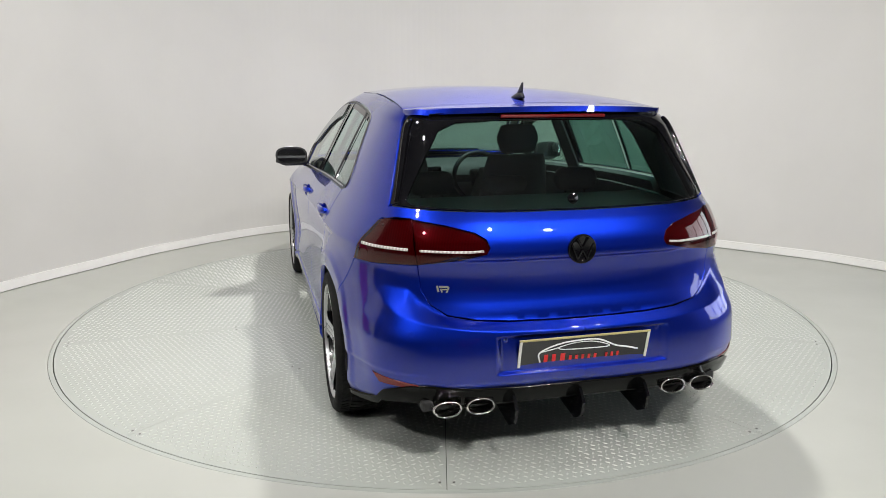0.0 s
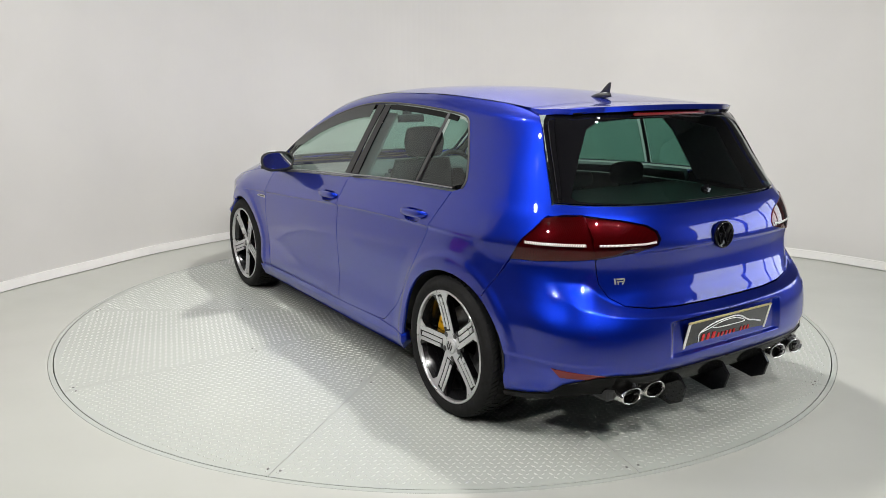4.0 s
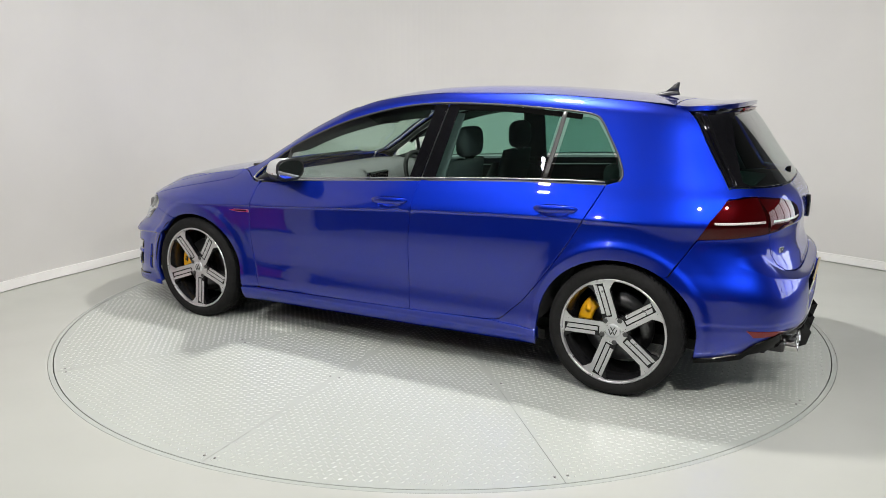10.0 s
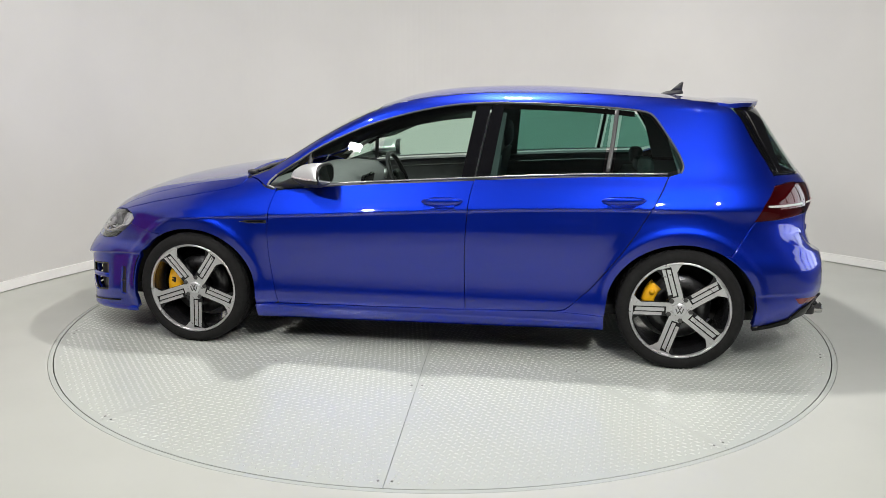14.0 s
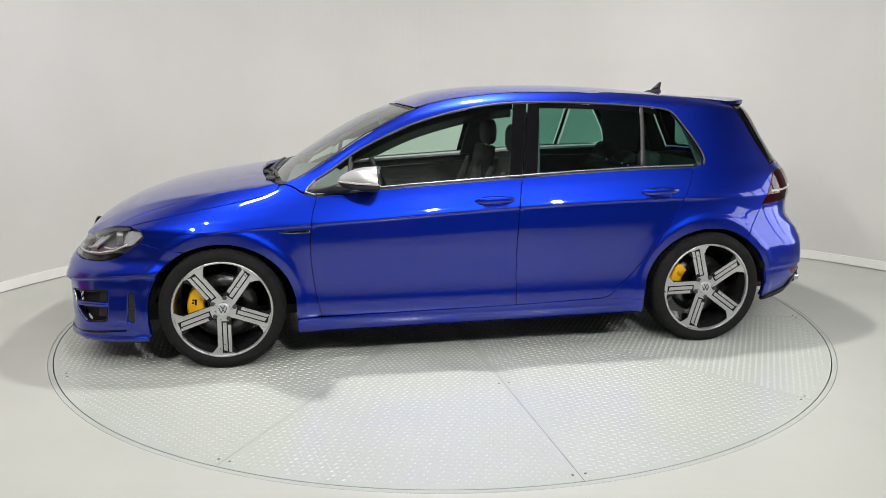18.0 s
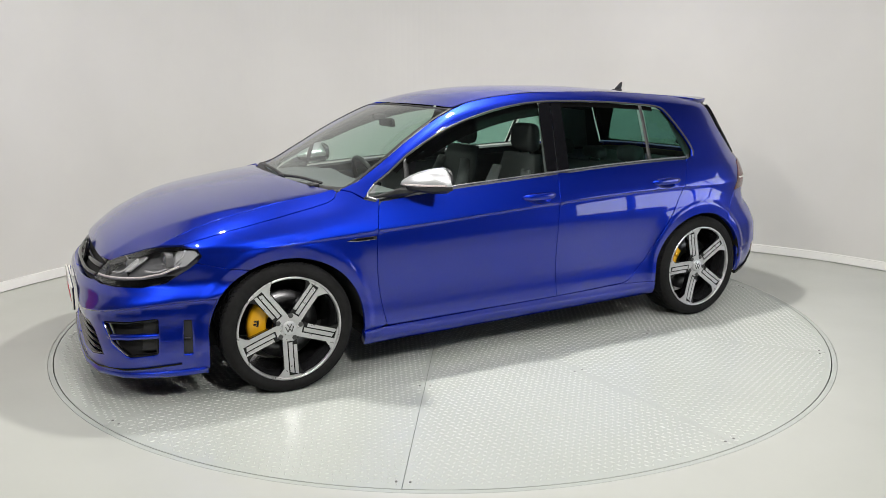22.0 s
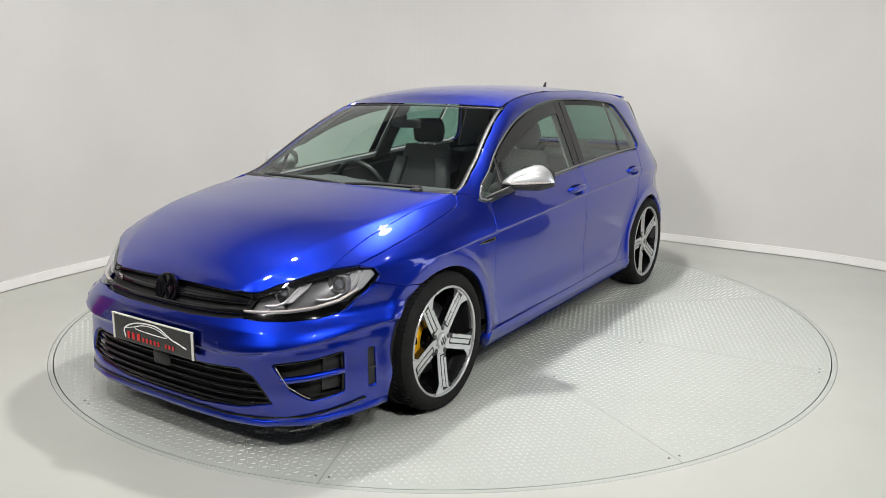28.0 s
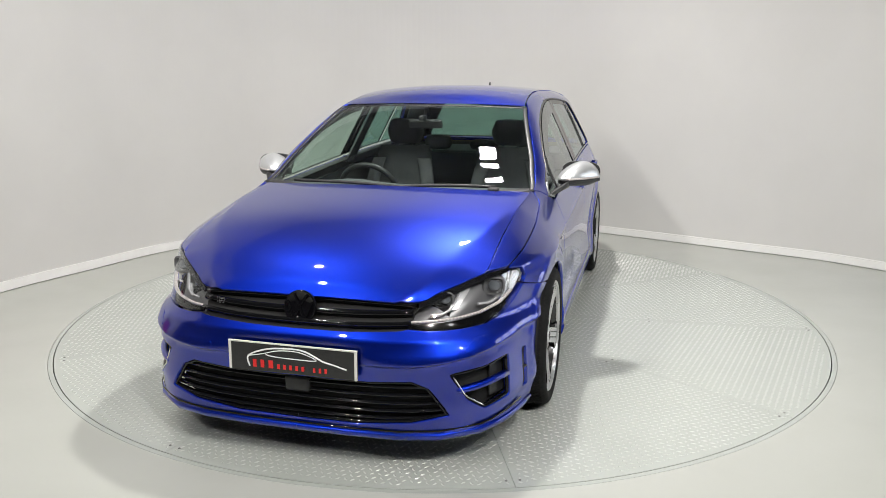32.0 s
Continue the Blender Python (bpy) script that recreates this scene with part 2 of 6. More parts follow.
for at, size in (((5.4, (WIN[0] + WIN[1]) / 2, 1.5), (0.05, 5.0, 3.6)),):
    bm = bmesh.new()
    bmesh.ops.create_cube(bm, size=1, matrix=Matrix.Translation(at) @ Matrix.Diagonal((*size, 1)))
    tagged(part("backdrop", bm, DAY, smooth=False), "plain bright daylight outside the showroom", "backdrop", kind="structure")
for name, pts in (("wall_return_one", [(-4.3, -1.9), (-3.4, -1.9)]), ("wall_return_two", [(3.50, 0.98), (4.75, 0.98)])):
    tagged(to_object(name, sweep_wall(pts, -0.1, 0.1, 0, ROOM_Z), BACK), "plain return wall beside the curved wall", "wall", kind="structure")


def display_banner(at, turn, w, h):
    """Free-standing magenta panel in a dark frame, on two feet."""
    b = tagged(new("display_banner"), "magenta display panel in a dark frame on the showroom floor", "banner", group="display panels")
    b.matrix_world = pose(*at, 0, 0, turn)
    for name, c, size, mat in (("panel", (0, 0, 0.10 + h / 2), (0.02, w, h), MAGENTA), ("top_rail", (0, 0, 0.115 + h), (0.035, w + 0.06, 0.03), GAP), ("bottom_rail", (0, 0, 0.085), (0.035, w + 0.06, 0.03), GAP),
                               ("foot", (0, w / 2, 0.035), (0.36, 0.04, 0.07), GAP), ("foot", (0, -w / 2, 0.035), (0.36, 0.04, 0.07), GAP)):
        bm = bmesh.new()
        bmesh.ops.create_cube(bm, size=1, matrix=Matrix.Translation(c) @ Matrix.Diagonal((*size, 1)))
        part(name, bm, mat, b, smooth=False)
    return b


def step_ladder(at, turn):
    """Small pair of steps: two leaning rails, four treads, two back legs."""
    st = tagged(new("step_ladder"), "grey metal step ladder standing on the showroom floor", "ladder")
    st.matrix_world = pose(*at, 0, 0, turn)
    for name, a, b, w in [(n, (s * 0.30, y0, 0.0), (s * 0.24, 0.0, 1.10), 0.03) for s in (1, -1) for n, y0 in (("rail", 0.36), ("back_leg", -0.34))] + [("tread", (-0.29 + 0.045 * k, 0.33 - 0.085 * k, 0.20 + 0.26 * k), (0.29 - 0.045 * k, 0.33 - 0.085 * k, 0.20 + 0.26 * k), 0.05) for k in range(4)]:
        a, b = Vector(a), Vector(b)
        bm = bmesh.new()
        box_bm(bm, (0, 0, 0), (w, w * 0.7, (b - a).length), bevel=0.004)
        ob = part(name, bm, LADDER, st, smooth=False)
        ob.matrix_basis = Matrix.Translation((a + b) / 2) @ (b - a).to_track_quat("Z", "Y").to_matrix().to_4x4()


LADDER = surface("grey_ladder_metal", (0.55, 0.55, 0.56), (0.48, 0.48, 0.49), 0.4, 0.6, scale=12)
MAGENTA = surface("magenta_print", (0.42, 0.015, 0.16), (0.36, 0.012, 0.14), 0.5, scale=4)
display_banner((-3.15, -1.05, 0), 10, 0.6, 0.85)
display_banner((1.45, -8.5, 0), 90, 1.3, 1.2)
# ---------------------------------------------------------------- the car's materials
def ribbed(name, a, b, scale=24.0):
    """Moulded lamp plastic with fine upright ribs."""
    m, nt, p = nodes_of(name)
    co = nt.nodes.new("ShaderNodeTexCoord")
    w = nt.nodes.new("ShaderNodeTexWave")
    w.bands_direction = "Y"
    w.inputs["Scale"].default_value = scale
    nt.links.new(co.outputs["Object"], w.inputs["Vector"])
    nt.links.new(ramp(nt, w.outputs["Fac"], a, b, 0.35, 0.65), p.inputs["Base Color"])
    p.inputs["Roughness"].default_value, p.inputs["Coat Weight"].default_value = 0.3, 0.5
    return m


GLOSS_BLACK = plain("gloss_black_trim", (0.004, 0.004, 0.005), 0.03, spec=0.38)
DEEP_BLACK = plain("deep_black_plastic", (0.003, 0.003, 0.003), 0.12, spec=0.12)
SATIN_BLACK = surface("satin_black_plastic", (0.018, 0.018, 0.019), (0.012, 0.012, 0.013), 0.45, scale=20, fine=600, bumps=0.1)
UNDER = plain("underbody_black", (0.008, 0.008, 0.008), 0.8)
CHROME = plain("chrome", (0.75, 0.75, 0.76), 0.10, 1.0)
SILVER = plain("satin_silver", (0.66, 0.67, 0.68), 0.36, 0.75, coat=0.3)
MACHINED = surface("machined_alloy", (0.60, 0.60, 0.61), (0.54, 0.54, 0.55), 0.30, 0.8, scale=12, spread=0.04)
RUBBER = surface("tyre_rubber", (0.011, 0.011, 0.011), (0.007, 0.007, 0.007), 0.82, scale=14, fine=300, bumps=0.2)
STEEL = surface("brake_disc_steel", (0.15, 0.15, 0.155), (0.10, 0.10, 0.105), 0.35, 1.0, scale=40)
RUBBER.node_tree.nodes["Principled BSDF"].inputs["Specular IOR Level"].default_value = 0.22
YELLOW = plain("yellow_caliper_paint", (0.86, 0.44, 0.010), 0.35, coat=0.4)
TINT = glassy("tinted_glass", (0.33, 0.56, 0.49))
REAR_TINT = glassy("dark_rear_glass", (0.24, 0.40, 0.35), gloss=0.075)
CLEAR = glassy("green_window_glass", (0.78, 0.92, 0.84))
SCREEN = glassy("windscreen_glass", (0.66, 0.78, 0.73), gloss=0.05)
LENS = glassy("clear_lamp_lens", (0.93, 0.94, 0.95))
RED_LENS = glassy("smoked_red_lens", (0.46, 0.10, 0.13), gloss=0.045)
RED_IN = ribbed("red_lamp_inner", (0.17, 0.018, 0.034), (0.11, 0.010, 0.020), 60.0)
WHITE_IN = ribbed("clear_light_guide", (0.72, 0.70, 0.68), (0.34, 0.26, 0.26), 70.0)
REFLECTOR = plain("red_reflector", (0.12, 0.006, 0.008), 0.25, coat=0.3)
LAMP_DARK = plain("dark_chrome_lamp_housing", (0.16, 0.16, 0.165), 0.30, 0.35)
LAMP_SILVER = plain("lamp_reflector", (0.66, 0.66, 0.67), 0.22, 0.55)
CLOTH = surface("dark_seat_cloth", (0.070, 0.070, 0.073), (0.050, 0.050, 0.053), 0.85, scale=40, fine=900, bumps=0.3)
SUEDE = surface("grey_seat_insert", (0.13, 0.13, 0.135), (0.10, 0.10, 0.105), 0.9, scale=30, fine=900, bumps=0.3)
DASH = surface("dark_dashboard_plastic", (0.12, 0.123, 0.125), (0.095, 0.097, 0.10), 0.6, scale=30, fine=700, bumps=0.2)
LINER = surface("grey_headlining", (0.42, 0.42, 0.42), (0.37, 0.37, 0.37), 0.9, scale=20)
RED_INK = plain("red_print", (0.60, 0.02, 0.02), 0.4)
WHITE_INK = plain("white_print", (0.80, 0.80, 0.80), 0.4)
PLATE_BLACK = plain("black_plate", (0.010, 0.010, 0.011), 0.22, coat=0.4)
PLATE_EDGE = plain("white_plate_edge", (0.65, 0.64, 0.60), 0.4)
MIRROR = plain("mirror_glass", (0.85, 0.86, 0.87), 0.02, 1.0)
CHROME_TRIM = plain("bright_window_trim", (0.36, 0.36, 0.36), 0.34, 0.9)
DARK_TRIM = plain("dark_metal_trim", (0.07, 0.07, 0.07), 0.35, 0.5)
GREY_TRIM = plain("grey_divider_trim", (0.045, 0.045, 0.046), 0.40, 0.3)
DARK_CHROME = plain("dark_window_trim", (0.055, 0.055, 0.055), 0.40, 0.3)
SMOKE = glassy("smoked_plastic", (0.035, 0.04, 0.04))
YELLOW_EDGE = plain("yellow_plate_edge", (0.42, 0.34, 0.16), 0.4)
BARREL = plain("black_wheel_barrel", (0.010, 0.010, 0.011), 0.22, coat=0.6)
PROJECTOR = plain("projector_glass", (0.25, 0.27, 0.30), 0.05, 0.6, coat=1.0)
EXHAUST = plain("polished_exhaust_steel", (0.62, 0.61, 0.60), 0.16, 1.0)
# ---------------------------------------------------------------- the car's body surface
# Car space: x forward, y to its own left, z up, origin on the ground midway between the axles.
from mathutils.geometry import delaunay_2d_cdt


class Curve:
    """Monotone cubic through a short table of (x, value)."""

    def __init__(self, *pairs):
        p = sorted(pairs)
        self.x, self.y = np.array([a for a, _ in p], float), np.array([b for _, b in p], float)
        h, d = np.diff(self.x), np.diff(self.y) / np.diff(self.x)
        m = np.zeros(len(p))
        m[0], m[-1] = d[0], d[-1]
        for i in range(1, len(p) - 1):
            if d[i - 1] * d[i] > 0:
                w1, w2 = 2 * h[i] + h[i - 1], h[i] + 2 * h[i - 1]
                m[i] = (w1 + w2) / (w1 / d[i - 1] + w2 / d[i])
        self.m, self.h = m, h

    def __call__(self, v):
        v = np.clip(np.asarray(v, float), self.x[0], self.x[-1])
        i = np.clip(np.searchsorted(self.x, v) - 1, 0, len(self.h) - 1)
        h = self.h[i]
        t = (v - self.x[i]) / h
        return (self.y[i] * (1 + 2 * t) * (1 - t) ** 2 + h * self.m[i] * t * (1 - t) ** 2
                + self.y[i + 1] * t * t * (3 - 2 * t) + h * self.m[i + 1] * t * t * (t - 1))


def smooth(a, b, v):
    t = np.clip((np.asarray(v, float) - a) / (b - a), 0, 1)
    return t * t * (3 - 2 * t)


X0 = 0.9                                    # beyond +-X0 the plan rounds off towards nose and tail
AXLE, HUB_Z, TYRE_R = 1.3155, 0.310, 0.310
NOSE = Curve((0.10, 2.10), (0.13, 2.155), (0.16, 2.17), (0.22, 2.165), (0.30, 2.165), (0.42, 2.172), (0.50, 2.172), (0.545, 2.15), (0.60, 2.105), (0.64, 2.060), (0.69, 2.00), (0.73, 1.962), (0.80, 1.92), (0.95, 1.85))
TAIL = Curve((0.18, 2.00), (0.26, 2.035), (0.33, 2.046), (0.345, 2.052), (0.362, 2.063), (0.385, 2.066), (0.42, 2.066), (0.52, 2.058), (0.572, 2.050), (0.60, 2.045), (0.66, 2.032), (0.74, 2.029), (0.80, 2.034), (0.82, 2.0345), (0.86, 2.029), (0.93, 2.000), (0.985, 1.957), (1.10, 1.872), (1.24, 1.772), (1.33, 1.70), (1.42, 1.63))
NOSE_N = Curve((0.12, 4.4), (0.42, 4.2), (0.50, 3.8), (0.56, 3.35), (0.64, 3.6), (0.69, 3.8), (0.73, 4.2), (0.95, 4.4))
TAIL_N = Curve((0.2, 4.6), (0.5, 4.4), (0.62, 3.7), (0.76, 3.45), (1.0, 3.7), (1.15, 4.0), (1.3, 4.8))
CREASE = Curve((-1.75, 0.828), (-0.85, 0.817), (-0.22, 0.795), (0.46, 0.757), (0.84, 0.737), (1.4, 0.70), (1.75, 0.67))
LOWER = Curve((0.12, -0.040), (0.17, -0.026), (0.22, -0.018), (0.27, -0.0065), (0.30, -0.0070), (0.36, -0.0125), (0.385, -0.0145), (0.42, -0.0155), (0.46, -0.0145), (0.54, -0.0100), (0.62, -0.0045), (0.70, -0.0020), (1.5, -0.0020))
ABOVE = Curve((-0.2, 0.0), (-0.012, 0.0), (0.0, 0.0015), (0.02, 0.009), (0.05, 0.023), (0.10, 0.047), (0.15, 0.074), (0.25, 0.122), (0.40, 0.197), (0.535, 0.270), (0.60, 0.305), (0.7, 0.36))
WING = Curve((-0.2, 0.0), (-0.03, 0.0), (0.03, 0.012), (0.08, 0.046), (0.13, 0.108), (0.18, 0.20), (0.23, 0.32), (0.4, 0.8))
RAIL = Curve((-1.80, 1.300), (-1.6, 1.324), (-1.45, 1.342), (-1.1, 1.369), (-0.7, 1.386), (-0.3, 1.386), (0.0, 1.364), (0.15, 1.340), (0.29, 1.306), (0.47, 1.226), (0.62, 1.143), (0.77, 1.050), (1.0, 0.938), (1.2, 0.93))
TUCK = Curve((-0.5, 0.0), (-0.20, 0.0), (-0.12, -0.0016), (-0.07, -0.0052), (-0.030, -0.0086), (-0.012, -0.0098), (-0.0050, -0.0065), (0.0, 0.0), (0.05, 0.0))
SIDE_Y = 0.864


SHOULDER = Curve((0.9, 1.0), (1.2, 1.0), (1.302, 1.08), (1.37, 1.17), (1.436, 1.29), (1.502, 1.47), (1.564, 1.70), (1.62, 1.74), (1.75, 1.35), (1.85, 1.0))


def half_width(x, z):
    d = z - CREASE(x)
    wing = smooth(0.72, 1.38, x)
    y = SIDE_Y + LOWER(z) * smooth(0.04, -0.06, d) + TUCK(d) * smooth(-1.40, -0.98, x) * smooth(1.40, 0.98, x) - (1 - wing) * ABOVE(d) - wing * WING(d * SHOULDER(x))
    q = np.clip(1 - (RAIL(x) - z) / 0.062, 0, 1.25)
    y = y - 0.052 * q * q * smooth(0.98, 0.72, x)
    return y


LEDGE_IN = Curve((0.4, 0.692), (0.87, 0.692), (0.90, 0.676), (0.94, 0.640), (1.0, 0.608), (1.11, 0.592), (1.3, 0.582), (1.57, 0.577))
LEDGE_OUT = Curve((0.4, 0.668), (0.70, 0.668), (0.78, 0.645), (0.87, 0.604), (0.95, 0.586), (1.05, 0.572), (1.25, 0.556), (1.57, 0.548))


def ledge(psi):
    """Inner and outer height of the rear bumper's ledge."""
    return LEDGE_IN(psi), LEDGE_OUT(psi)


def front_edge(psi):
    return 0.425 + 0.075 * smooth(1.15, 0.50, psi)


def body(u, z):
    """Point of the left-hand body side. u is x along the flank, and X0 plus an angle round nose and tail (up to a right angle at the middle)."""
    u, z = np.broadcast_arrays(np.asarray(u, float), np.asarray(z, float))
    s = np.sign(u)
    psi = np.clip(np.abs(u) - X0, 0, math.pi / 2)
    ext = np.where(s > 0, NOSE(z), TAIL(z)) - X0
    n = np.where(s > 0, NOSE_N(z), TAIL_N(z))
    cs, sn = np.cos(psi), np.sin(psi)
    r = (np.clip(cs, 0, 1) ** n + sn ** n) ** (-1 / n)
    xq = s * (X0 + np.minimum(psi, 1.2) * 0.85)
    x = np.where(np.abs(u) <= X0, u, s * (X0 + ext * r * sn))
    y = half_width(np.where(np.abs(u) <= X0, u, xq), z) * np.where(np.abs(u) <= X0, 1.0, r * cs)
    for hub in (AXLE, -AXLE):                # rolled wheel-arch flares with a lip
        d = np.hypot(x - hub, z - HUB_Z)
        y = y + (0.010 * smooth(0.50, 0.39, d) + 0.008 * smooth(0.432, 0.392, d)) * smooth(0.10, 0.3, z)
    # sloping ledge on the rear bumper: it runs under the tailgate and rises below the lamps
    zi, zo = ledge(psi)
    t = (zi - z) / (zi - zo)
    t = 0.5 * (np.sqrt(t * t + 0.006) - np.sqrt((t - 1) ** 2 + 0.006) + 1)
    t = t + (smooth(0.76, 0.54, z) - t) * smooth(0.86, 0.74, psi)
    back = 0.042 * t * smooth(0.46, 0.86, psi) * smooth(0.24, 0.34, z)
    # fold across the tailgate under the emblem: hollow below it
    back = back - 0.011 * smooth(0.812, 0.798, z) * smooth(0.615, 0.70, z) * smooth(0.58, 0.44, y)
    # recess round the number plate, and the brow over the reflector
    back = back - 0.020 * smooth(0.335, 0.310, y) * smooth(0.392, 0.404, z) * smooth(0.540, 0.526, z)
    back = back - 0.012 * smooth(0.396, 0.384, z) * smooth(0.50, 0.62, psi) * smooth(1.05, 0.90, psi) * smooth(0.25, 0.33, z)
    out = np.where(s < 0, back, 0.0)
    # wedge over the front intakes: swells outwards down to an edge, then returns
    ze = front_edge(psi)
    k = smooth(0.36, 0.60, psi) * smooth(1.40, 1.05, psi)
    out = out - np.where(s > 0, k * (0.016 * smooth(ze + 0.075, ze + 0.004, z) * smooth(ze - 0.012, ze + 0.003, z) - 0.006 * smooth(ze, ze - 0.02, z) * smooth(0.20, 0.40, z)), 0.0)
    return np.stack([x - out * sn, y + s * -out * cs * 0.8, z], -1)


def ux(x, z):
    """u of the flank point at x, z."""
    x, z = np.broadcast_arrays(np.asarray(x, float), np.asarray(z, float))
    s = np.sign(x)
    ext = np.where(s > 0, NOSE(z), TAIL(z)) - X0
    n = np.where(s > 0, NOSE_N(z), TAIL_N(z))
    xi = np.clip((np.abs(x) - X0) / ext, 0, 0.99999)
    eta = (1 - xi ** n) ** (1 / n)
    return np.where(np.abs(x) <= X0, x, s * (X0 + np.arctan2(xi, eta)))


def uy(y, z, end):
    """u of the nose (end=1) or tail (end=-1) point at y, z."""
    y, z = np.broadcast_arrays(np.asarray(y, float), np.asarray(z, float))
    n = NOSE_N(z) if end > 0 else TAIL_N(z)
    psi = np.full(y.shape, 1.2)
    for _ in range(6):
        eta = np.clip(y / half_width(end * (X0 + np.minimum(psi, 1.2) * 0.85), z), 0, 0.99999)
        psi = np.arctan2((1 - eta ** n) ** (1 / n), eta)
    return end * (X0 + psi)


def S(x, z):
    return (float(ux(x, z)), z)


def F(y, z):
    return (float(uy(y, z, 1)), z)


def R(y, z):
    return (float(uy(y, z, -1)), z)


def normal_of(fun, a, b, e=1e-3):
    da, db = fun(a + e, b) - fun(a - e, b), fun(a, b + e) - fun(a, b - e)
    n = np.cross(db, da)
    return n / np.maximum(np.linalg.norm(n, axis=-1, keepdims=True), 1e-12)


# ---------------------------------------------------------------- panels cut from a surface
def line(pts, step=0.02, close=False):
    """Straight runs between points, divided finely."""
    out = []
    q = list(pts) + ([pts[0]] if close else [])
    for a, b in zip(q, q[1:]):
        n = max(1, int(math.hypot(b[0] - a[0], b[1] - a[1]) / step))
        out += [(a[0] + (b[0] - a[0]) * k / n, a[1] + (b[1] - a[1]) * k / n) for k in range(n)]
    if not close:
        out.append(tuple(q[-1]))
    return out


def curve(pts, n=6):
    return [tuple(p) for p in spline(pts, n)]


def rounded(pts, r=0.02, k=4):
    """A closed outline with its corners rounded."""
    out = []
    m = len(pts)
    for i in range(m):
        p, a, b = np.array(pts[i]), np.array(pts[i - 1]), np.array(pts[(i + 1) % m])
        la, lb = np.linalg.norm(a - p), np.linalg.norm(b - p)
        ra, rb = min(r, la * 0.45), min(r, lb * 0.45)
        s, e = p + (a - p) / la * ra, p + (b - p) / lb * rb
        for t in np.linspace(0, 1, k):
            out.append(tuple((1 - t) ** 2 * s + 2 * t * (1 - t) * p + t * t * e))
    return out


def area2(loop):
    q = np.array(loop)
    return float(np.sum(q[:, 0] * np.roll(q[:, 1], -1) - np.roll(q[:, 0], -1) * q[:, 1]))


def shrink(loop, g):
    q = np.array(loop)
    keep = np.linalg.norm(q - np.roll(q, 1, axis=0), axis=1) > 1e-5
    q = q[keep]
    if area2(q) < 0:
        q = q[::-1]
    t = np.roll(q, -1, axis=0) - q
    t /= np.linalg.norm(t, axis=1)[:, None]
    nrm = np.stack([-t[:, 1], t[:, 0]], 1)
    m = nrm + np.roll(nrm, 1, axis=0)
    m /= np.maximum(np.linalg.norm(m, axis=1)[:, None], 0.3)
    k = 1.0 / np.maximum((m * nrm).sum(1), 0.45)
    return q + m * (g * k)[:, None]


def inside(pt, loop):
    x, y = pt[:, 0], pt[:, 1]
    res = np.zeros(len(pt), bool)
    q = np.array(loop)
    for a, b in zip(q, np.roll(q, -1, axis=0)):
        c = (a[1] > y) != (b[1] > y)
        if abs(b[1] - a[1]) > 1e-12:
            res ^= c & (x < (b[0] - a[0]) * (y - a[1]) / (b[1] - a[1]) + a[0])
    return res


def near(pt, loop, d):
    q = np.array(loop)
    ok = np.ones(len(pt), bool)
    for a in q:
        ok &= ((pt - a) ** 2).sum(1) > d * d
    return ok


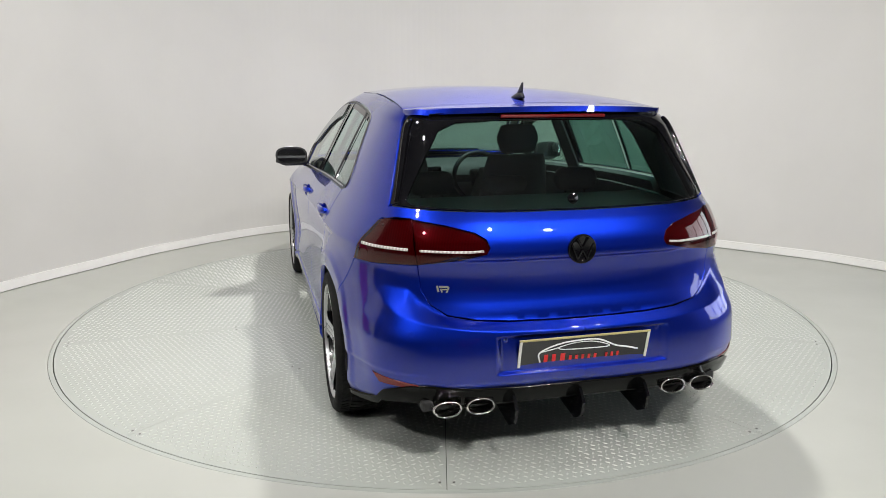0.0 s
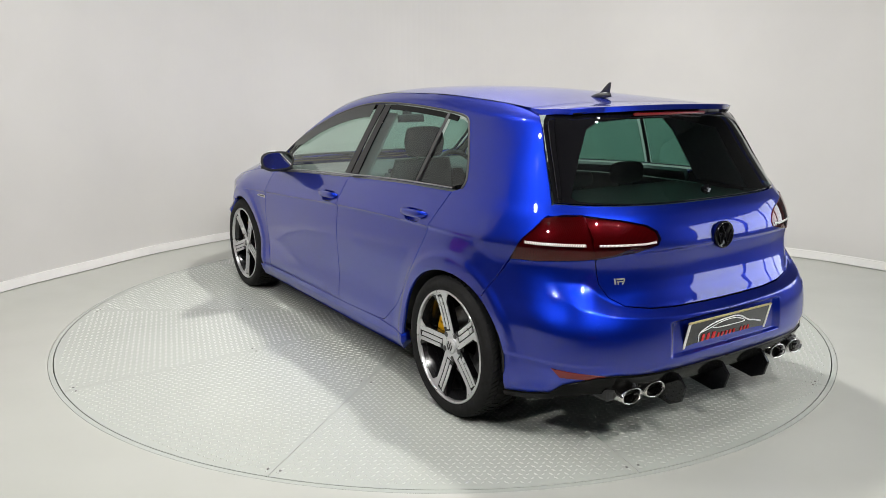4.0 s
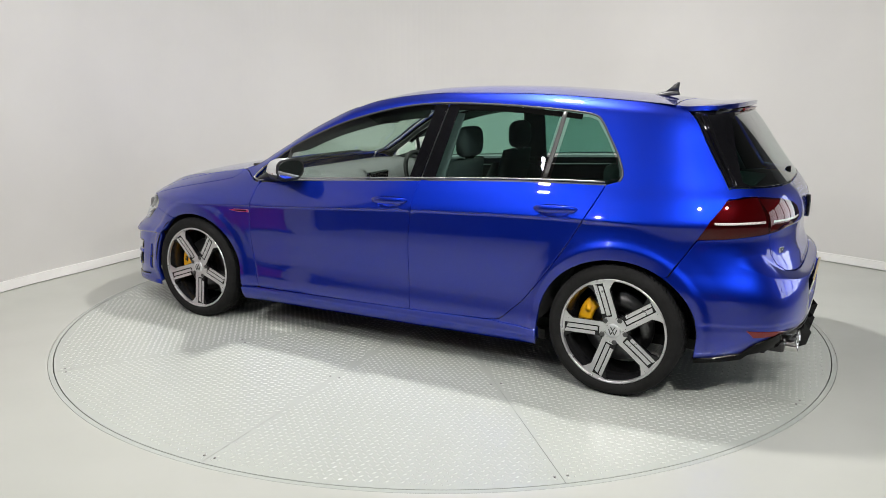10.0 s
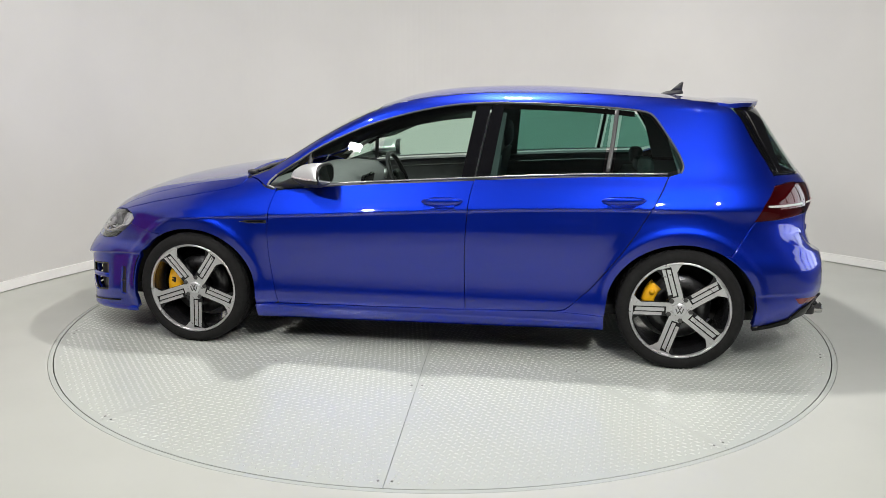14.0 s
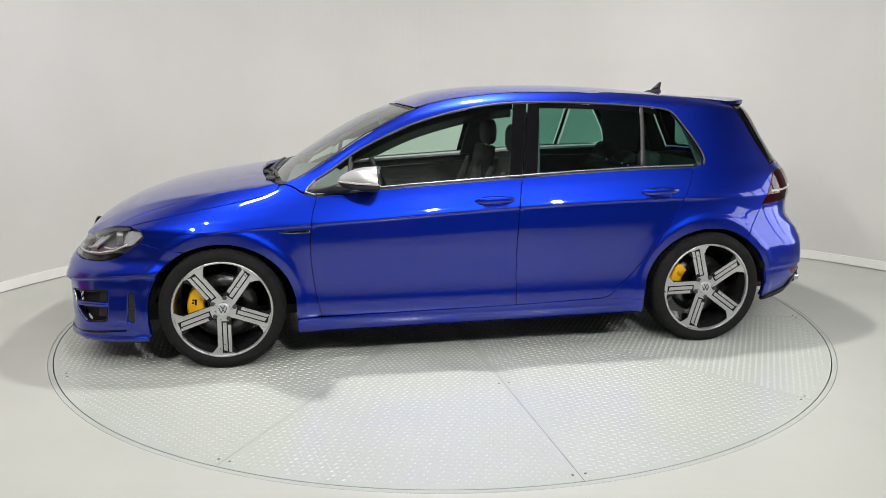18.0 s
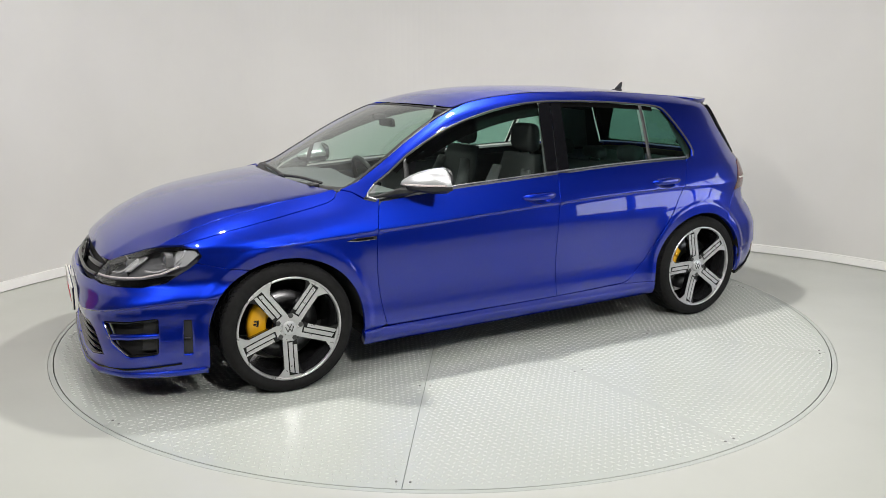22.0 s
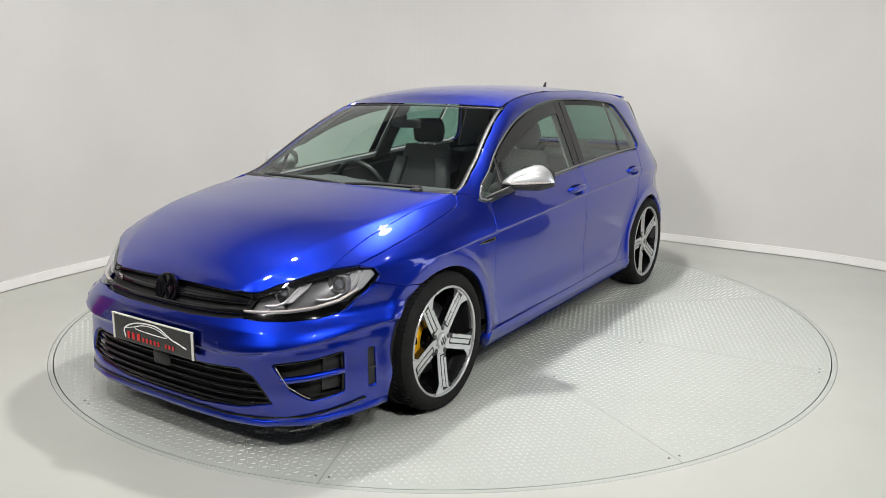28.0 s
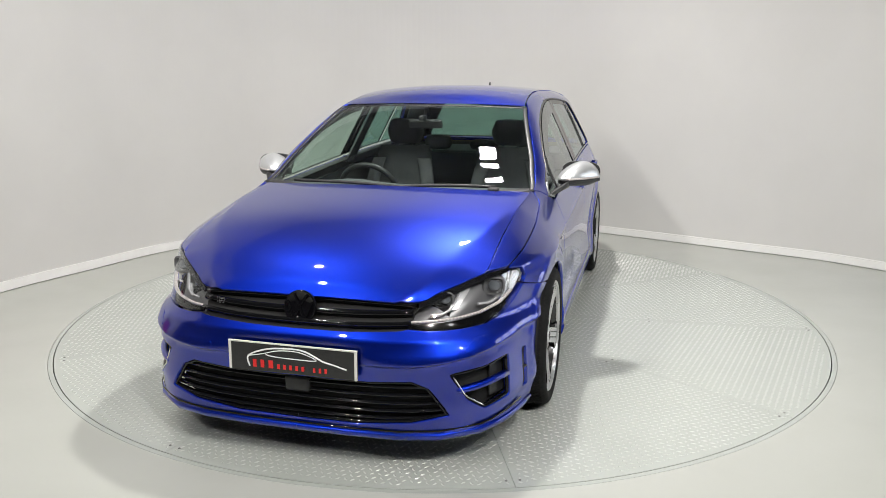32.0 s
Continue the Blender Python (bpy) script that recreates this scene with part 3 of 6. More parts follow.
def panel_data(loop, holes=(), fun=body, off=0.0, thick=0.010, gap=0.0030, step=0.028, edge=0.0010, mirror=1, mid=None, creased=False, rows=()):
    """Vertices, faces and normals of a panel: the region of a surface inside the loop, with a rounded, turned-in edge all round."""
    loops = [shrink(loop, gap)] + [shrink(h, -gap)[::-1] for h in holes]
    if mid is not None:
        for l in loops:
            l[np.abs(l[:, 0] - mid) < 0.007, 0] = mid
    flat = np.concatenate(loops)
    lo, hi = flat.min(0), flat.max(0)
    gx, gy = np.arange(lo[0] + step / 2, hi[0], step), np.arange(lo[1] + step / 2, hi[1], step)
    grid = np.array([(a + (0.5 * step if j % 2 else 0), b) for j, b in enumerate(gy) for a in gx]) if len(gx) and len(gy) else np.zeros((0, 2))
    if creased:                              # rows of points along the shoulder crease keep it crisp
        us = np.arange(lo[0], hi[0], 0.02)
        xs = np.where(np.abs(us) <= X0, us, np.sign(us) * (X0 + np.minimum(np.abs(us) - X0, 1.2) * 0.85))
        rows = np.concatenate([np.stack([us, CREASE(xs) + d], 1) for d in (-0.045, -0.028, -0.017, -0.010, -0.0062, -0.0030, 0.0, 0.004, 0.010, 0.020, 0.034)])
        far = np.abs(grid[:, 1] - CREASE(np.where(np.abs(grid[:, 0]) <= X0, grid[:, 0], np.sign(grid[:, 0]) * (X0 + np.minimum(np.abs(grid[:, 0]) - X0, 1.2) * 0.85))) + 0.006) > 0.05
        grid = np.concatenate([grid[far], rows])
    if len(rows):                            # extra points along an edge in the surface
        rows = np.array(rows)
        grid = np.concatenate([grid[near(grid, rows, step * 0.6)], rows])
    if len(grid):
        grid = grid[inside(grid, loops[0])]
        for h in loops[1:]:
            grid = grid[~inside(grid, h)]
        grid = grid[near(grid, flat, step * 0.5)]
    pts = np.concatenate([flat, grid]) if len(grid) else flat
    edges, base = [], 0
    for l in loops:
        edges += [(base + i, base + (i + 1) % len(l)) for i in range(len(l))]
        base += len(l)
    vo, _, fo, orig, _, _ = delaunay_2d_cdt([Vector(p) for p in pts], edges, [], 1, 1e-7)
    q = np.array([(v[0], v[1]) for v in vo])
    cen = np.array([q[list(f)].mean(0) for f in fo])
    keep = inside(cen, loops[0])
    for h in loops[1:]:
        keep &= ~inside(cen, h)
    tris = [tuple(f) for f, k in zip(fo, keep) if k]
    P, N = fun(q[:, 0], q[:, 1]), normal_of(fun, q[:, 0], q[:, 1])
    P = P + N * off
    verts, norms, faces = list(P), list(N), []
    for t in tris:
        n = np.cross(P[t[1]] - P[t[0]], P[t[2]] - P[t[0]])
        faces.append(t if n @ N[t[0]] > 0 else t[::-1])
    for l in loops:
        L = np.array(l)
        A, NA = fun(L[:, 0], L[:, 1]), normal_of(fun, L[:, 0], L[:, 1])
        A = A + NA * off
        tan = np.roll(A, -1, axis=0) - np.roll(A, 1, axis=0)
        tan /= np.maximum(np.linalg.norm(tan, axis=1)[:, None], 1e-9)
        out = np.cross(tan, NA)
        # outwards is away from the filled side: the loops run with the fill on their left in parameter space
        d2 = np.roll(L, -1, axis=0) - np.roll(L, 1, axis=0)
        d2 /= np.maximum(np.linalg.norm(d2, axis=1)[:, None], 1e-9)
        probe = fun(L[:, 0] - d2[:, 1] * 1e-3, L[:, 1] + d2[:, 0] * 1e-3) - fun(L[:, 0], L[:, 1])
        flip = np.sign((probe * out).sum(1))
        out = -out * np.where(flip == 0, 1, flip)[:, None]
        b = len(verts)
        n = len(L)
        for k in range(n):
            verts += [A[k], A[k] + out[k] * edge - NA[k] * edge, A[k] + out[k] * edge - NA[k] * thick]
            soft = NA[k] + out[k] * 1.2
            norms += [NA[k], soft / np.linalg.norm(soft), out[k]]
        for k in range(n):
            i, j = b + 3 * k, b + 3 * ((k + 1) % n)
            if mid is not None and L[k, 0] == mid and L[(k + 1) % n, 0] == mid:
                continue
            for a in (0, 1):
                f = (i + a, j + a, j + a + 1, i + a + 1)
                nn = np.cross(np.array(verts[f[1]]) - verts[f[0]], np.array(verts[f[3]]) - verts[f[0]])
                faces.append(f if nn @ (NA[k] + out[k]) > 0 else f[::-1])
    verts, norms = np.array(verts), np.array(norms)
    if mirror < 0:
        verts, norms = verts * (1, -1, 1), norms * (1, -1, 1)
        faces = [f[::-1] for f in faces]
    return verts, faces, norms


def finish(name, datas, material, parent=None, label=""):
    """One object from one or more (verts, faces, normals); halves that meet at the middle keep the surface's own normals there."""
    V, Fs, Ns, b = [], [], [], 0
    for v, f, n in datas:
        V.append(v)
        Ns.append(n)
        Fs += [tuple(i + b for i in q) for q in f]
        b += len(v)
    me = mesh_of(name, np.concatenate(V), Fs, True)
    me.normals_split_custom_set_from_vertices([tuple(n) for n in np.concatenate(Ns)])
    return to_object(name, me, material, parent, label)


def panel(name, loop, material, parent, holes=(), label="", side=1, **kw):
    return finish(name, [panel_data(loop, holes, mirror=side, **kw)], material, parent, label)


def wide_panel(name, loop, material, parent, holes=(), label="", **kw):
    """A panel that crosses the car's middle: the left half and its mirror image in one mesh."""
    a = panel_data(loop, holes, **kw)
    m = (a[0] * (1, -1, 1), [f[::-1] for f in a[1]], a[2] * (1, -1, 1))
    return finish(name, [a, m], material, parent, label)


def grid_patch(fun, na, nb, thick=0.0):
    """A surface patch over the unit square with its own normals."""
    a, b = np.meshgrid(np.linspace(0, 1, na), np.linspace(0, 1, nb), indexing="ij")
    P = fun(a.ravel(), b.ravel())
    N = normal_of(fun, np.clip(a.ravel(), 0.002, 0.998), np.clip(b.ravel(), 0.002, 0.998))
    faces = []
    for i in range(na - 1):
        for j in range(nb - 1):
            f = (i * nb + j, (i + 1) * nb + j, (i + 1) * nb + j + 1, i * nb + j + 1)
            n = np.cross(P[f[1]] - P[f[0]], P[f[3]] - P[f[0]])
            faces.append(f if n @ N[f[0]] > 0 else f[::-1])
    if thick:
        k = len(P)
        rim = [i * nb for i in range(na)] + [(na - 1) * nb + j for j in range(1, nb)] + [i * nb + nb - 1 for i in range(na - 2, -1, -1)] + [j for j in range(nb - 2, 0, -1)]
        P, N = np.concatenate([P, P - N * thick]), np.concatenate([N, -N])
        faces += [tuple(i + k for i in f[::-1]) for f in faces[:]]
        b = len(P)
        P, N = np.concatenate([P, P[rim], P[[i + k for i in rim]]]), np.concatenate([N, N[rim], N[rim]])
        m = len(rim)
        cen = P[:k].mean(0)
        for i in range(m):
            f = (b + i, b + (i + 1) % m, b + m + (i + 1) % m, b + m + i)
            n = np.cross(P[f[1]] - P[f[0]], P[f[3]] - P[f[0]])
            faces.append(f if n @ (P[f[0]] - cen) > 0 else f[::-1])
    return P, faces, N


def strip_data(fun, path, w, h, off=0.0, close=False, mirror=1):
    """A narrow raised moulding that follows a path on a surface."""
    q = np.array(path, float)
    P, N = fun(q[:, 0], q[:, 1]), normal_of(fun, q[:, 0], q[:, 1])
    if close:
        T = np.roll(P, -1, axis=0) - np.roll(P, 1, axis=0)
    else:
        T = np.gradient(P, axis=0)
    T /= np.maximum(np.linalg.norm(T, axis=1)[:, None], 1e-9)
    B = np.cross(N, T)
    prof = [(-0.5, -0.3), (-0.5, 0.45), (-0.3, 1.0), (0.3, 1.0), (0.5, 0.45), (0.5, -0.3)]
    V = []
    for a, b in prof:
        V.append(P + B * (a * w) + N * (b * h + off))
    m, k = len(prof), len(q)
    V = np.stack(V, 1).reshape(-1, 3)
    faces = []
    for i in range(k if close else k - 1):
        j = (i + 1) % k
        for c in range(m - 1):
            faces.append((i * m + c, j * m + c, j * m + c + 1, i * m + c + 1))
    if not close:
        faces += [tuple(range(m)), tuple((k - 1) * m + c for c in range(m - 1, -1, -1))]
    V = V * (1, mirror, 1)
    if mirror < 0:
        faces = [f[::-1] for f in faces]
    return V, faces


def strip(name, fun, path, w, h, material, parent, label="", off=0.0, close=False, side=1):
    v, f = strip_data(fun, path, w, h, off, close, side)
    me = mesh_of(name, v, f, True)
    return to_object(name, me, material, parent, label)
# ---------------------------------------------------------------- the car
car = tagged(new("car"), "glossy blue metallic five-door hatchback standing on the turntable", "car")
MIDF, MIDR = X0 + math.pi / 2, -X0 - math.pi / 2


def arch(hub, a0, a1, n=26, rx=0.368, rz=0.338):
    """Wheel-arch edge from angle a0 to a1 (degrees, 0 forwards, 90 up); below the axle the sides run straight down."""
    out = []
    for a in np.radians(np.linspace(a0, a1, n)):
        x, z = hub + rx * math.cos(a), HUB_Z + rz * math.sin(a) ** 1.0
        out.append(S(x, z))
    return out


def arch_rows(hub):
    """Rows of points round a wheel arch that keep its lip crisp."""
    return [S(hub + r * math.cos(a), HUB_Z + r * math.sin(a)) for r in (0.390, 0.397, 0.404, 0.411, 0.419, 0.428) for a in np.arange(-0.1, 3.25, 0.02)]


def mapped(kind, pts):
    return [kind(*p) for p in pts]


# outlines in side view (x, z) or end view (y, z)
DLO_LOW = [(0.893, 0.884), (0.833, 0.872), (0.64, 0.892), (0.496, 0.902), (0.32, 0.914), (0.026, 0.931), (-0.269, 0.948), (-0.565, 0.965), (-0.863, 0.977), (-1.08, 0.982), (-1.225, 0.984)]
DLO_TOP = [(0.893, 0.884), (0.831, 0.950), (0.74, 1.007), (0.618, 1.087), (0.468, 1.161), (0.318, 1.222), (0.169, 1.266), (0.021, 1.300), (-0.128, 1.323), (-0.277, 1.334), (-0.427, 1.335),
           (-0.577, 1.332), (-0.728, 1.326), (-0.879, 1.317), (-1.031, 1.305), (-1.118, 1.292), (-1.160, 1.266), (-1.215, 1.190), (-1.270, 1.105), (-1.300, 1.035), (-1.290, 0.998), (-1.225, 0.984)]
DLO_LOWC, DLO_TOPC = Curve(*DLO_LOW[1:]), Curve(*DLO_TOP[1:16])
DOOR_FRONT = [(0.821, 0.880), (0.851, 0.777), (0.864, 0.66), (0.864, 0.54), (0.852, 0.42), (0.830, 0.297), (0.814, 0.247)]
DOOR_REAR = [(-0.690, 0.277), (-0.745, 0.290), (-0.812, 0.350), (-0.888, 0.428), (-1.055, 0.656), (-1.182, 0.875), (-1.232, 0.980)]
B_GAP = [(-0.222, 0.262), (-0.216, 0.40), (-0.215, 0.555), (-0.222, 0.706), (-0.236, 0.854), (-0.257, 0.947)]
HEADLAMP = [F(0.430, 0.557)] + mapped(F, [(0.50, 0.548), (0.60, 0.546)]) + mapped(S, [(1.93, 0.549), (1.835, 0.568), (1.755, 0.62), (1.682, 0.682), (1.700, 0.712), (1.755, 0.727), (1.80, 0.724)]) + mapped(F, [(0.66, 0.719), (0.628, 0.708), (0.578, 0.688), (0.51, 0.662), (0.447, 0.634)])
LAMP_GAP = [S(1.705, 0.653), S(1.66, 0.6405), S(1.58, 0.6225)]


NOSE_EDGE = [(0.66, 0.722), (0.628, 0.711), (0.578, 0.691), (0.51, 0.665), (0.447, 0.637)]      # bonnet edge over the lamps (y, z)
NOSE_X = [float(body(*F(y, z))[0]) for y, z in NOSE_EDGE]
BON_Y = Curve((0.99, 0.702), (1.2, 0.694), (1.4, 0.684), (1.6, 0.676), (1.74, 0.672), (1.80, 0.669), *[(x, y) for x, (y, z) in zip(NOSE_X, NOSE_EDGE)], (NOSE_X[-1] + 0.022, 0.30), (NOSE_X[-1] + 0.038, 0.16), (NOSE_X[-1] + 0.045, 0.0))
BON_Z = Curve((2.11, 0.585), (2.075, 0.645), (2.05, 0.682), (2.0, 0.724), (1.9, 0.780), (1.8, 0.821), (1.634, 0.869), (1.47, 0.899), (1.307, 0.922), (1.144, 0.942), (0.95, 0.955))
FOLD_Y = Curve((1.0, 0.680), (1.2, 0.672), (1.4, 0.650), (1.5, 0.636), (1.6, 0.616), (1.7, 0.588), (1.8, 0.545), (1.9, 0.500), (2.0, 0.446), (2.04, 0.405), (2.08, 0.36))
FOLD_Z = Curve((2.11, 0.585), (1.0, 0.928), (1.2, 0.904), (1.4, 0.876), (1.5, 0.861), (1.6, 0.843), (1.7, 0.818), (1.8, 0.784), (1.9, 0.742), (2.0, 0.682), (2.04, 0.655), (2.08, 0.620))


def z_at_width(x, y):
    """Height on the flank where it is y wide."""
    zs = np.linspace(0.6, 1.0, 401)
    w = half_width(np.full_like(zs, x), zs) if x <= X0 else body(ux(np.full_like(zs, x), zs), zs)[:, 1]
    ok = np.where(w < y)[0]
    return float(zs[ok[0]]) if len(ok) else 0.99


# edge fall of the bonnet, so that it meets the wings and the lamps
EDGE_Z = [(x, z_at_width(x, float(BON_Y(x)))) for x in (1.02, 1.15, 1.3, 1.45, 1.6, 1.72, 1.79)] + [(x, z) for x, (y, z) in zip(NOSE_X, NOSE_EDGE)]
EDGE = Curve(*EDGE_Z, (2.08, 0.612))


def bonnet_fun(y, x):
    """Crowned top sheet, folded down along a soft line outside of which it falls to the wings and lamps."""
    y, x = np.broadcast_arrays(np.asarray(y, float), np.asarray(x, float))
    ay = np.abs(y)
    top, yf, zf = BON_Z(x), FOLD_Y(x), FOLD_Z(x)
    inner = top - (top - zf) * (ay / yf) ** 2.2
    fall = np.clip((zf - EDGE(x)) / np.maximum(BON_Y(x) - yf, 0.02), 0.25, 1.2)
    outer = zf - (ay - yf) * fall
    k = 0.0045
    h = np.clip(0.5 + 0.5 * (inner - outer) / k, 0, 1)
    z = inner + (outer - inner) * h - k * h * (1 - h)
    return np.stack([x, y, z], -1)


GATE_SIDE = mapped(S, [(-1.581, 1.268), (-1.625, 1.19), (-1.668, 1.117), (-1.713, 1.045), (-1.753, 0.978)])
SHUT = [(1.015, 0.918), (1.035, 0.893), (1.07, 0.876), (1.15, 0.858), (1.26, 0.838), (1.40, 0.812), (1.55, 0.783), (1.68, 0.752), (1.755, 0.731)]
WING_EDGE = [(x, z_at_width(x, float(BON_Y(x)))) for x in (1.03, 1.1, 1.2, 1.3, 1.4, 1.5, 1.6, 1.68, 1.74, 1.79)]


def build_body(car):
    # front bumper with its openings
    lip = [(MIDF, 0.150)] + mapped(F, [(0.2, 0.150), (0.4, 0.151), (0.55, 0.152), (0.68, 0.154)]) + mapped(S, [(1.95, 0.157), (1.85, 0.160), (1.75, 0.163), (1.680, 0.166)])
    bottom_arch = [S(1.683, 0.25)] + [p for p in arch(AXLE, 2, 62, 14)]
    arch_top = arch(AXLE, 62, 63, 2)[0]
    bottom_arch = [p for p in bottom_arch if p[1] < 0.60]
    top = [arch_top, S(1.58, 0.623), S(1.66, 0.641), S(1.705, 0.653)] + mapped(S, [(1.755, 0.618), (1.835, 0.566), (1.93, 0.547)]) + mapped(F, [(0.60, 0.544), (0.50, 0.546), (0.43, 0.553), (0.40, 0.548), (0.2, 0.540)]) + [(MIDF, 0.538)]
    grille_hole = [(MIDF, 0.183)] + mapped(F, [(0.25, 0.186), (0.45, 0.203), (0.585, 0.228), (0.515, 0.335), (0.455, 0.362), (0.30, 0.354)]) + [(MIDF, 0.352)]
    intake = rounded(mapped(F, [(0.585, 0.388), (0.70, 0.400)]) + [S(1.885, 0.416), S(1.895, 0.250)] + mapped(F, [(0.70, 0.232), (0.645, 0.285)]), 0.012, 3)
    vent = rounded([S(1.755, 0.245), S(1.790, 0.245), S(1.782, 0.405), S(1.752, 0.405)], 0.006, 3)
    loop = line(lip + bottom_arch + top, 0.018)
    # the lower grille is open through the middle, so the outline runs round it
    gh = line(grille_hole[::-1], 0.018)
    loop = loop[:-1] + line([top[-1], grille_hole[-1]], 0.02) + gh[1:] + line([grille_hole[0], lip[0]], 0.02)[1:-1]
    wide_panel("front_bumper", loop, PAINT, car, [intake, vent], mid=MIDF, thick=0.03, gap=0.0022, step=0.018, rows=[(X0 + p, float(front_edge(p)) + d) for p in np.arange(0.34, 1.42, 0.014) for d in (-0.014, -0.007, -0.002, 0.003, 0.008)])
    # front lip blade under the bumper
    wide_strip("front_lip", [(MIDF - 0.0005, 0.147)] + mapped(F, [(0.2, 0.147), (0.4, 0.148), (0.55, 0.149), (0.68, 0.151)]) + mapped(S, [(1.95, 0.154), (1.85, 0.157), (1.75, 0.160), (1.690, 0.163)]), 0.030, 0.012, PAINT, car)

    wide_strip("lip_groove", [(MIDF - 0.0005, 0.168)] + mapped(F, [(0.2, 0.168), (0.4, 0.170), (0.55, 0.173), (0.68, 0.178)]) + mapped(S, [(1.98, 0.184), (1.90, 0.194), (1.80, 0.205)]), 0.008, 0.003, GLOSS_BLACK, car, "black groove above the front lip", off=0.006)

    for s in (1, -1):
        # headlamp recess is filled by the lamp; wing behind it
        wing = ([S(1.683, 0.684), S(1.705, 0.655)] + LAMP_GAP[1:] + arch(AXLE, 63, 176, 30, 0.368, 0.338) + [S(0.945, 0.23), S(0.855, 0.235)]
                + mapped(S, curve(DOOR_FRONT, 4)[::-1][1:]) + mapped(S, [(0.845, 0.868), (0.893, 0.880), (0.95, 0.915), (0.99, 0.925)])
                + mapped(S, SHUT) + [S(1.700, 0.715)])
        panel("front_wing", line(wing, 0.014), PAINT, car, side=s, creased=True, step=0.016, gap=0.0024, thick=0.02, rows=arch_rows(AXLE))
        # doors
        low = Curve((0.814, 0.247), (-0.222, 0.262), (-0.690, 0.277))
        f_top = [(x, float(DLO_LOWC(x)) - 0.006) for x in np.linspace(-0.257, 0.815, 16)]
        front = mapped(S, curve(DOOR_FRONT, 4)[1:]) + mapped(S, [(x, float(low(x))) for x in np.linspace(0.80, -0.20, 12)]) + mapped(S, curve(B_GAP, 4)[:-1]) + mapped(S, f_top)
        d1 = panel("front_door", line(front, 0.02), PAINT, car, [handle_loop(0.014, -0.206, 0.832)], side=s, creased=True, step=0.020, thick=0.02)
        r_top = [(x, float(DLO_LOWC(x)) - 0.006) for x in np.linspace(-1.215, -0.257, 14)]
        rear = mapped(S, curve(B_GAP, 4)[::-1]) + mapped(S, [(x, float(low(x))) for x in np.linspace(-0.24, -0.66, 6)]) + mapped(S, curve(DOOR_REAR, 4)) + mapped(S, r_top)[:-1]
        d2 = panel("rear_door", line(rear, 0.02), PAINT, car, [handle_loop(-0.904, -1.124, 0.858)], side=s, creased=True, step=0.020, thick=0.02)
        door_handle(d1, 0.014, -0.206, 0.832, s)
        door_handle(d2, -0.904, -1.124, 0.858, s)
        # screen pillar, roof rail, rear pillar and rear quarter in one piece
        pillar = [(x, float(RAIL(x)) - 0.010) for x in (1.0, 0.9, 0.77, 0.62, 0.47, 0.38, 0.29)]
        rail = [(x, float(RAIL(x)) - 0.003) for x in (0.2, 0.1, 0.0, -0.15, -0.3, -0.5, -0.7, -0.9, -1.1, -1.3, -1.45)]
        back = mapped(S, [(-1.50, 1.333), (-1.545, 1.305)]) + GATE_SIDE + [R(0.655, 0.965)] + [S(-1.753, 0.930), S(-1.70, 0.845), S(-1.656, 0.765), S(-1.60, 0.68), S(-1.545, 0.594)]
        quarter = (mapped(S, [(0.893, 0.886), (0.95, 0.918)]) + mapped(S, pillar) + mapped(S, rail) + back
                   + arch(-AXLE, 122, 9, 34)[:-1] + [S(-0.942, 0.262), S(-0.70, 0.270)]
                   + mapped(S, curve(DOOR_REAR, 4)) + mapped(S, DLO_TOP[::-1][1:-1]))
        panel("side_frame", line(quarter, 0.011), PAINT, car, side=s, step=0.015, thick=0.02, rows=arch_rows(-AXLE), label="blue screen pillar, roof rail and rear quarter")
        panel("inner_frame", line(quarter, 0.03), UNDER, car, side=s, step=0.04, off=-0.022, thick=0.002, gap=0.005)
        # sill skirt
        sill = [S(0.945, 0.163), S(0.945, 0.241), S(0.80, 0.248), S(-0.222, 0.263), S(-0.69, 0.277), S(-0.94, 0.263), S(-0.942, 0.186)]
        panel("side_skirt", line(sill, 0.03), PAINT, car, side=s, fun=skirt_fun, step=0.016, thick=0.05)
        side_glazing(car, s)
        # black sheet behind the panels, its colour standing in for shade in the gaps
        shell = mapped(S, [(1.58, 0.66), (1.30, 0.665), (1.0, 0.60), (0.93, 0.40), (0.90, 0.20), (-0.90, 0.20), (-0.93, 0.40), (-1.02, 0.60), (-1.30, 0.67), (-1.58, 0.66), (-1.62, 0.90), (-1.25, 0.968), (-0.8, 0.955), (-0.25, 0.925), (0.4, 0.885), (0.80, 0.855), (1.0, 0.88), (1.3, 0.85), (1.55, 0.80)])
        panel("gap_shade_backing", line(shell[::-1], 0.04), UNDER, car, side=s, off=-0.024, thick=0.004, gap=0, step=0.06)
    rear_end(car)
    top_panels(car)


def skirt_fun(u, z):
    p = body(u, z)
    z = np.asarray(z, float)
    k = (z - 0.16) / 0.10
    p = p + 0.0
    p[..., 1] += 0.012 * smooth(0.02, 0.5, k) * smooth(1.02, 0.62, k) + 0.006
    return p


def wide_strip(name, path, w, h, material, parent, label="", fun=body, off=0.0):
    v1, f1 = strip_data(fun, path, w, h, off)
    v2, f2 = strip_data(fun, path, w, h, off, mirror=-1)
    f1, f2 = f1[:-2] + f1[-1:], f2[:-2] + f2[-1:]      # no end faces where the halves meet
    me = mesh_of(name, np.concatenate([v1, v2]), list(f1) + [tuple(i + len(v1) for i in f) for f in f2], True)
    return to_object(name, me, material, parent, label)


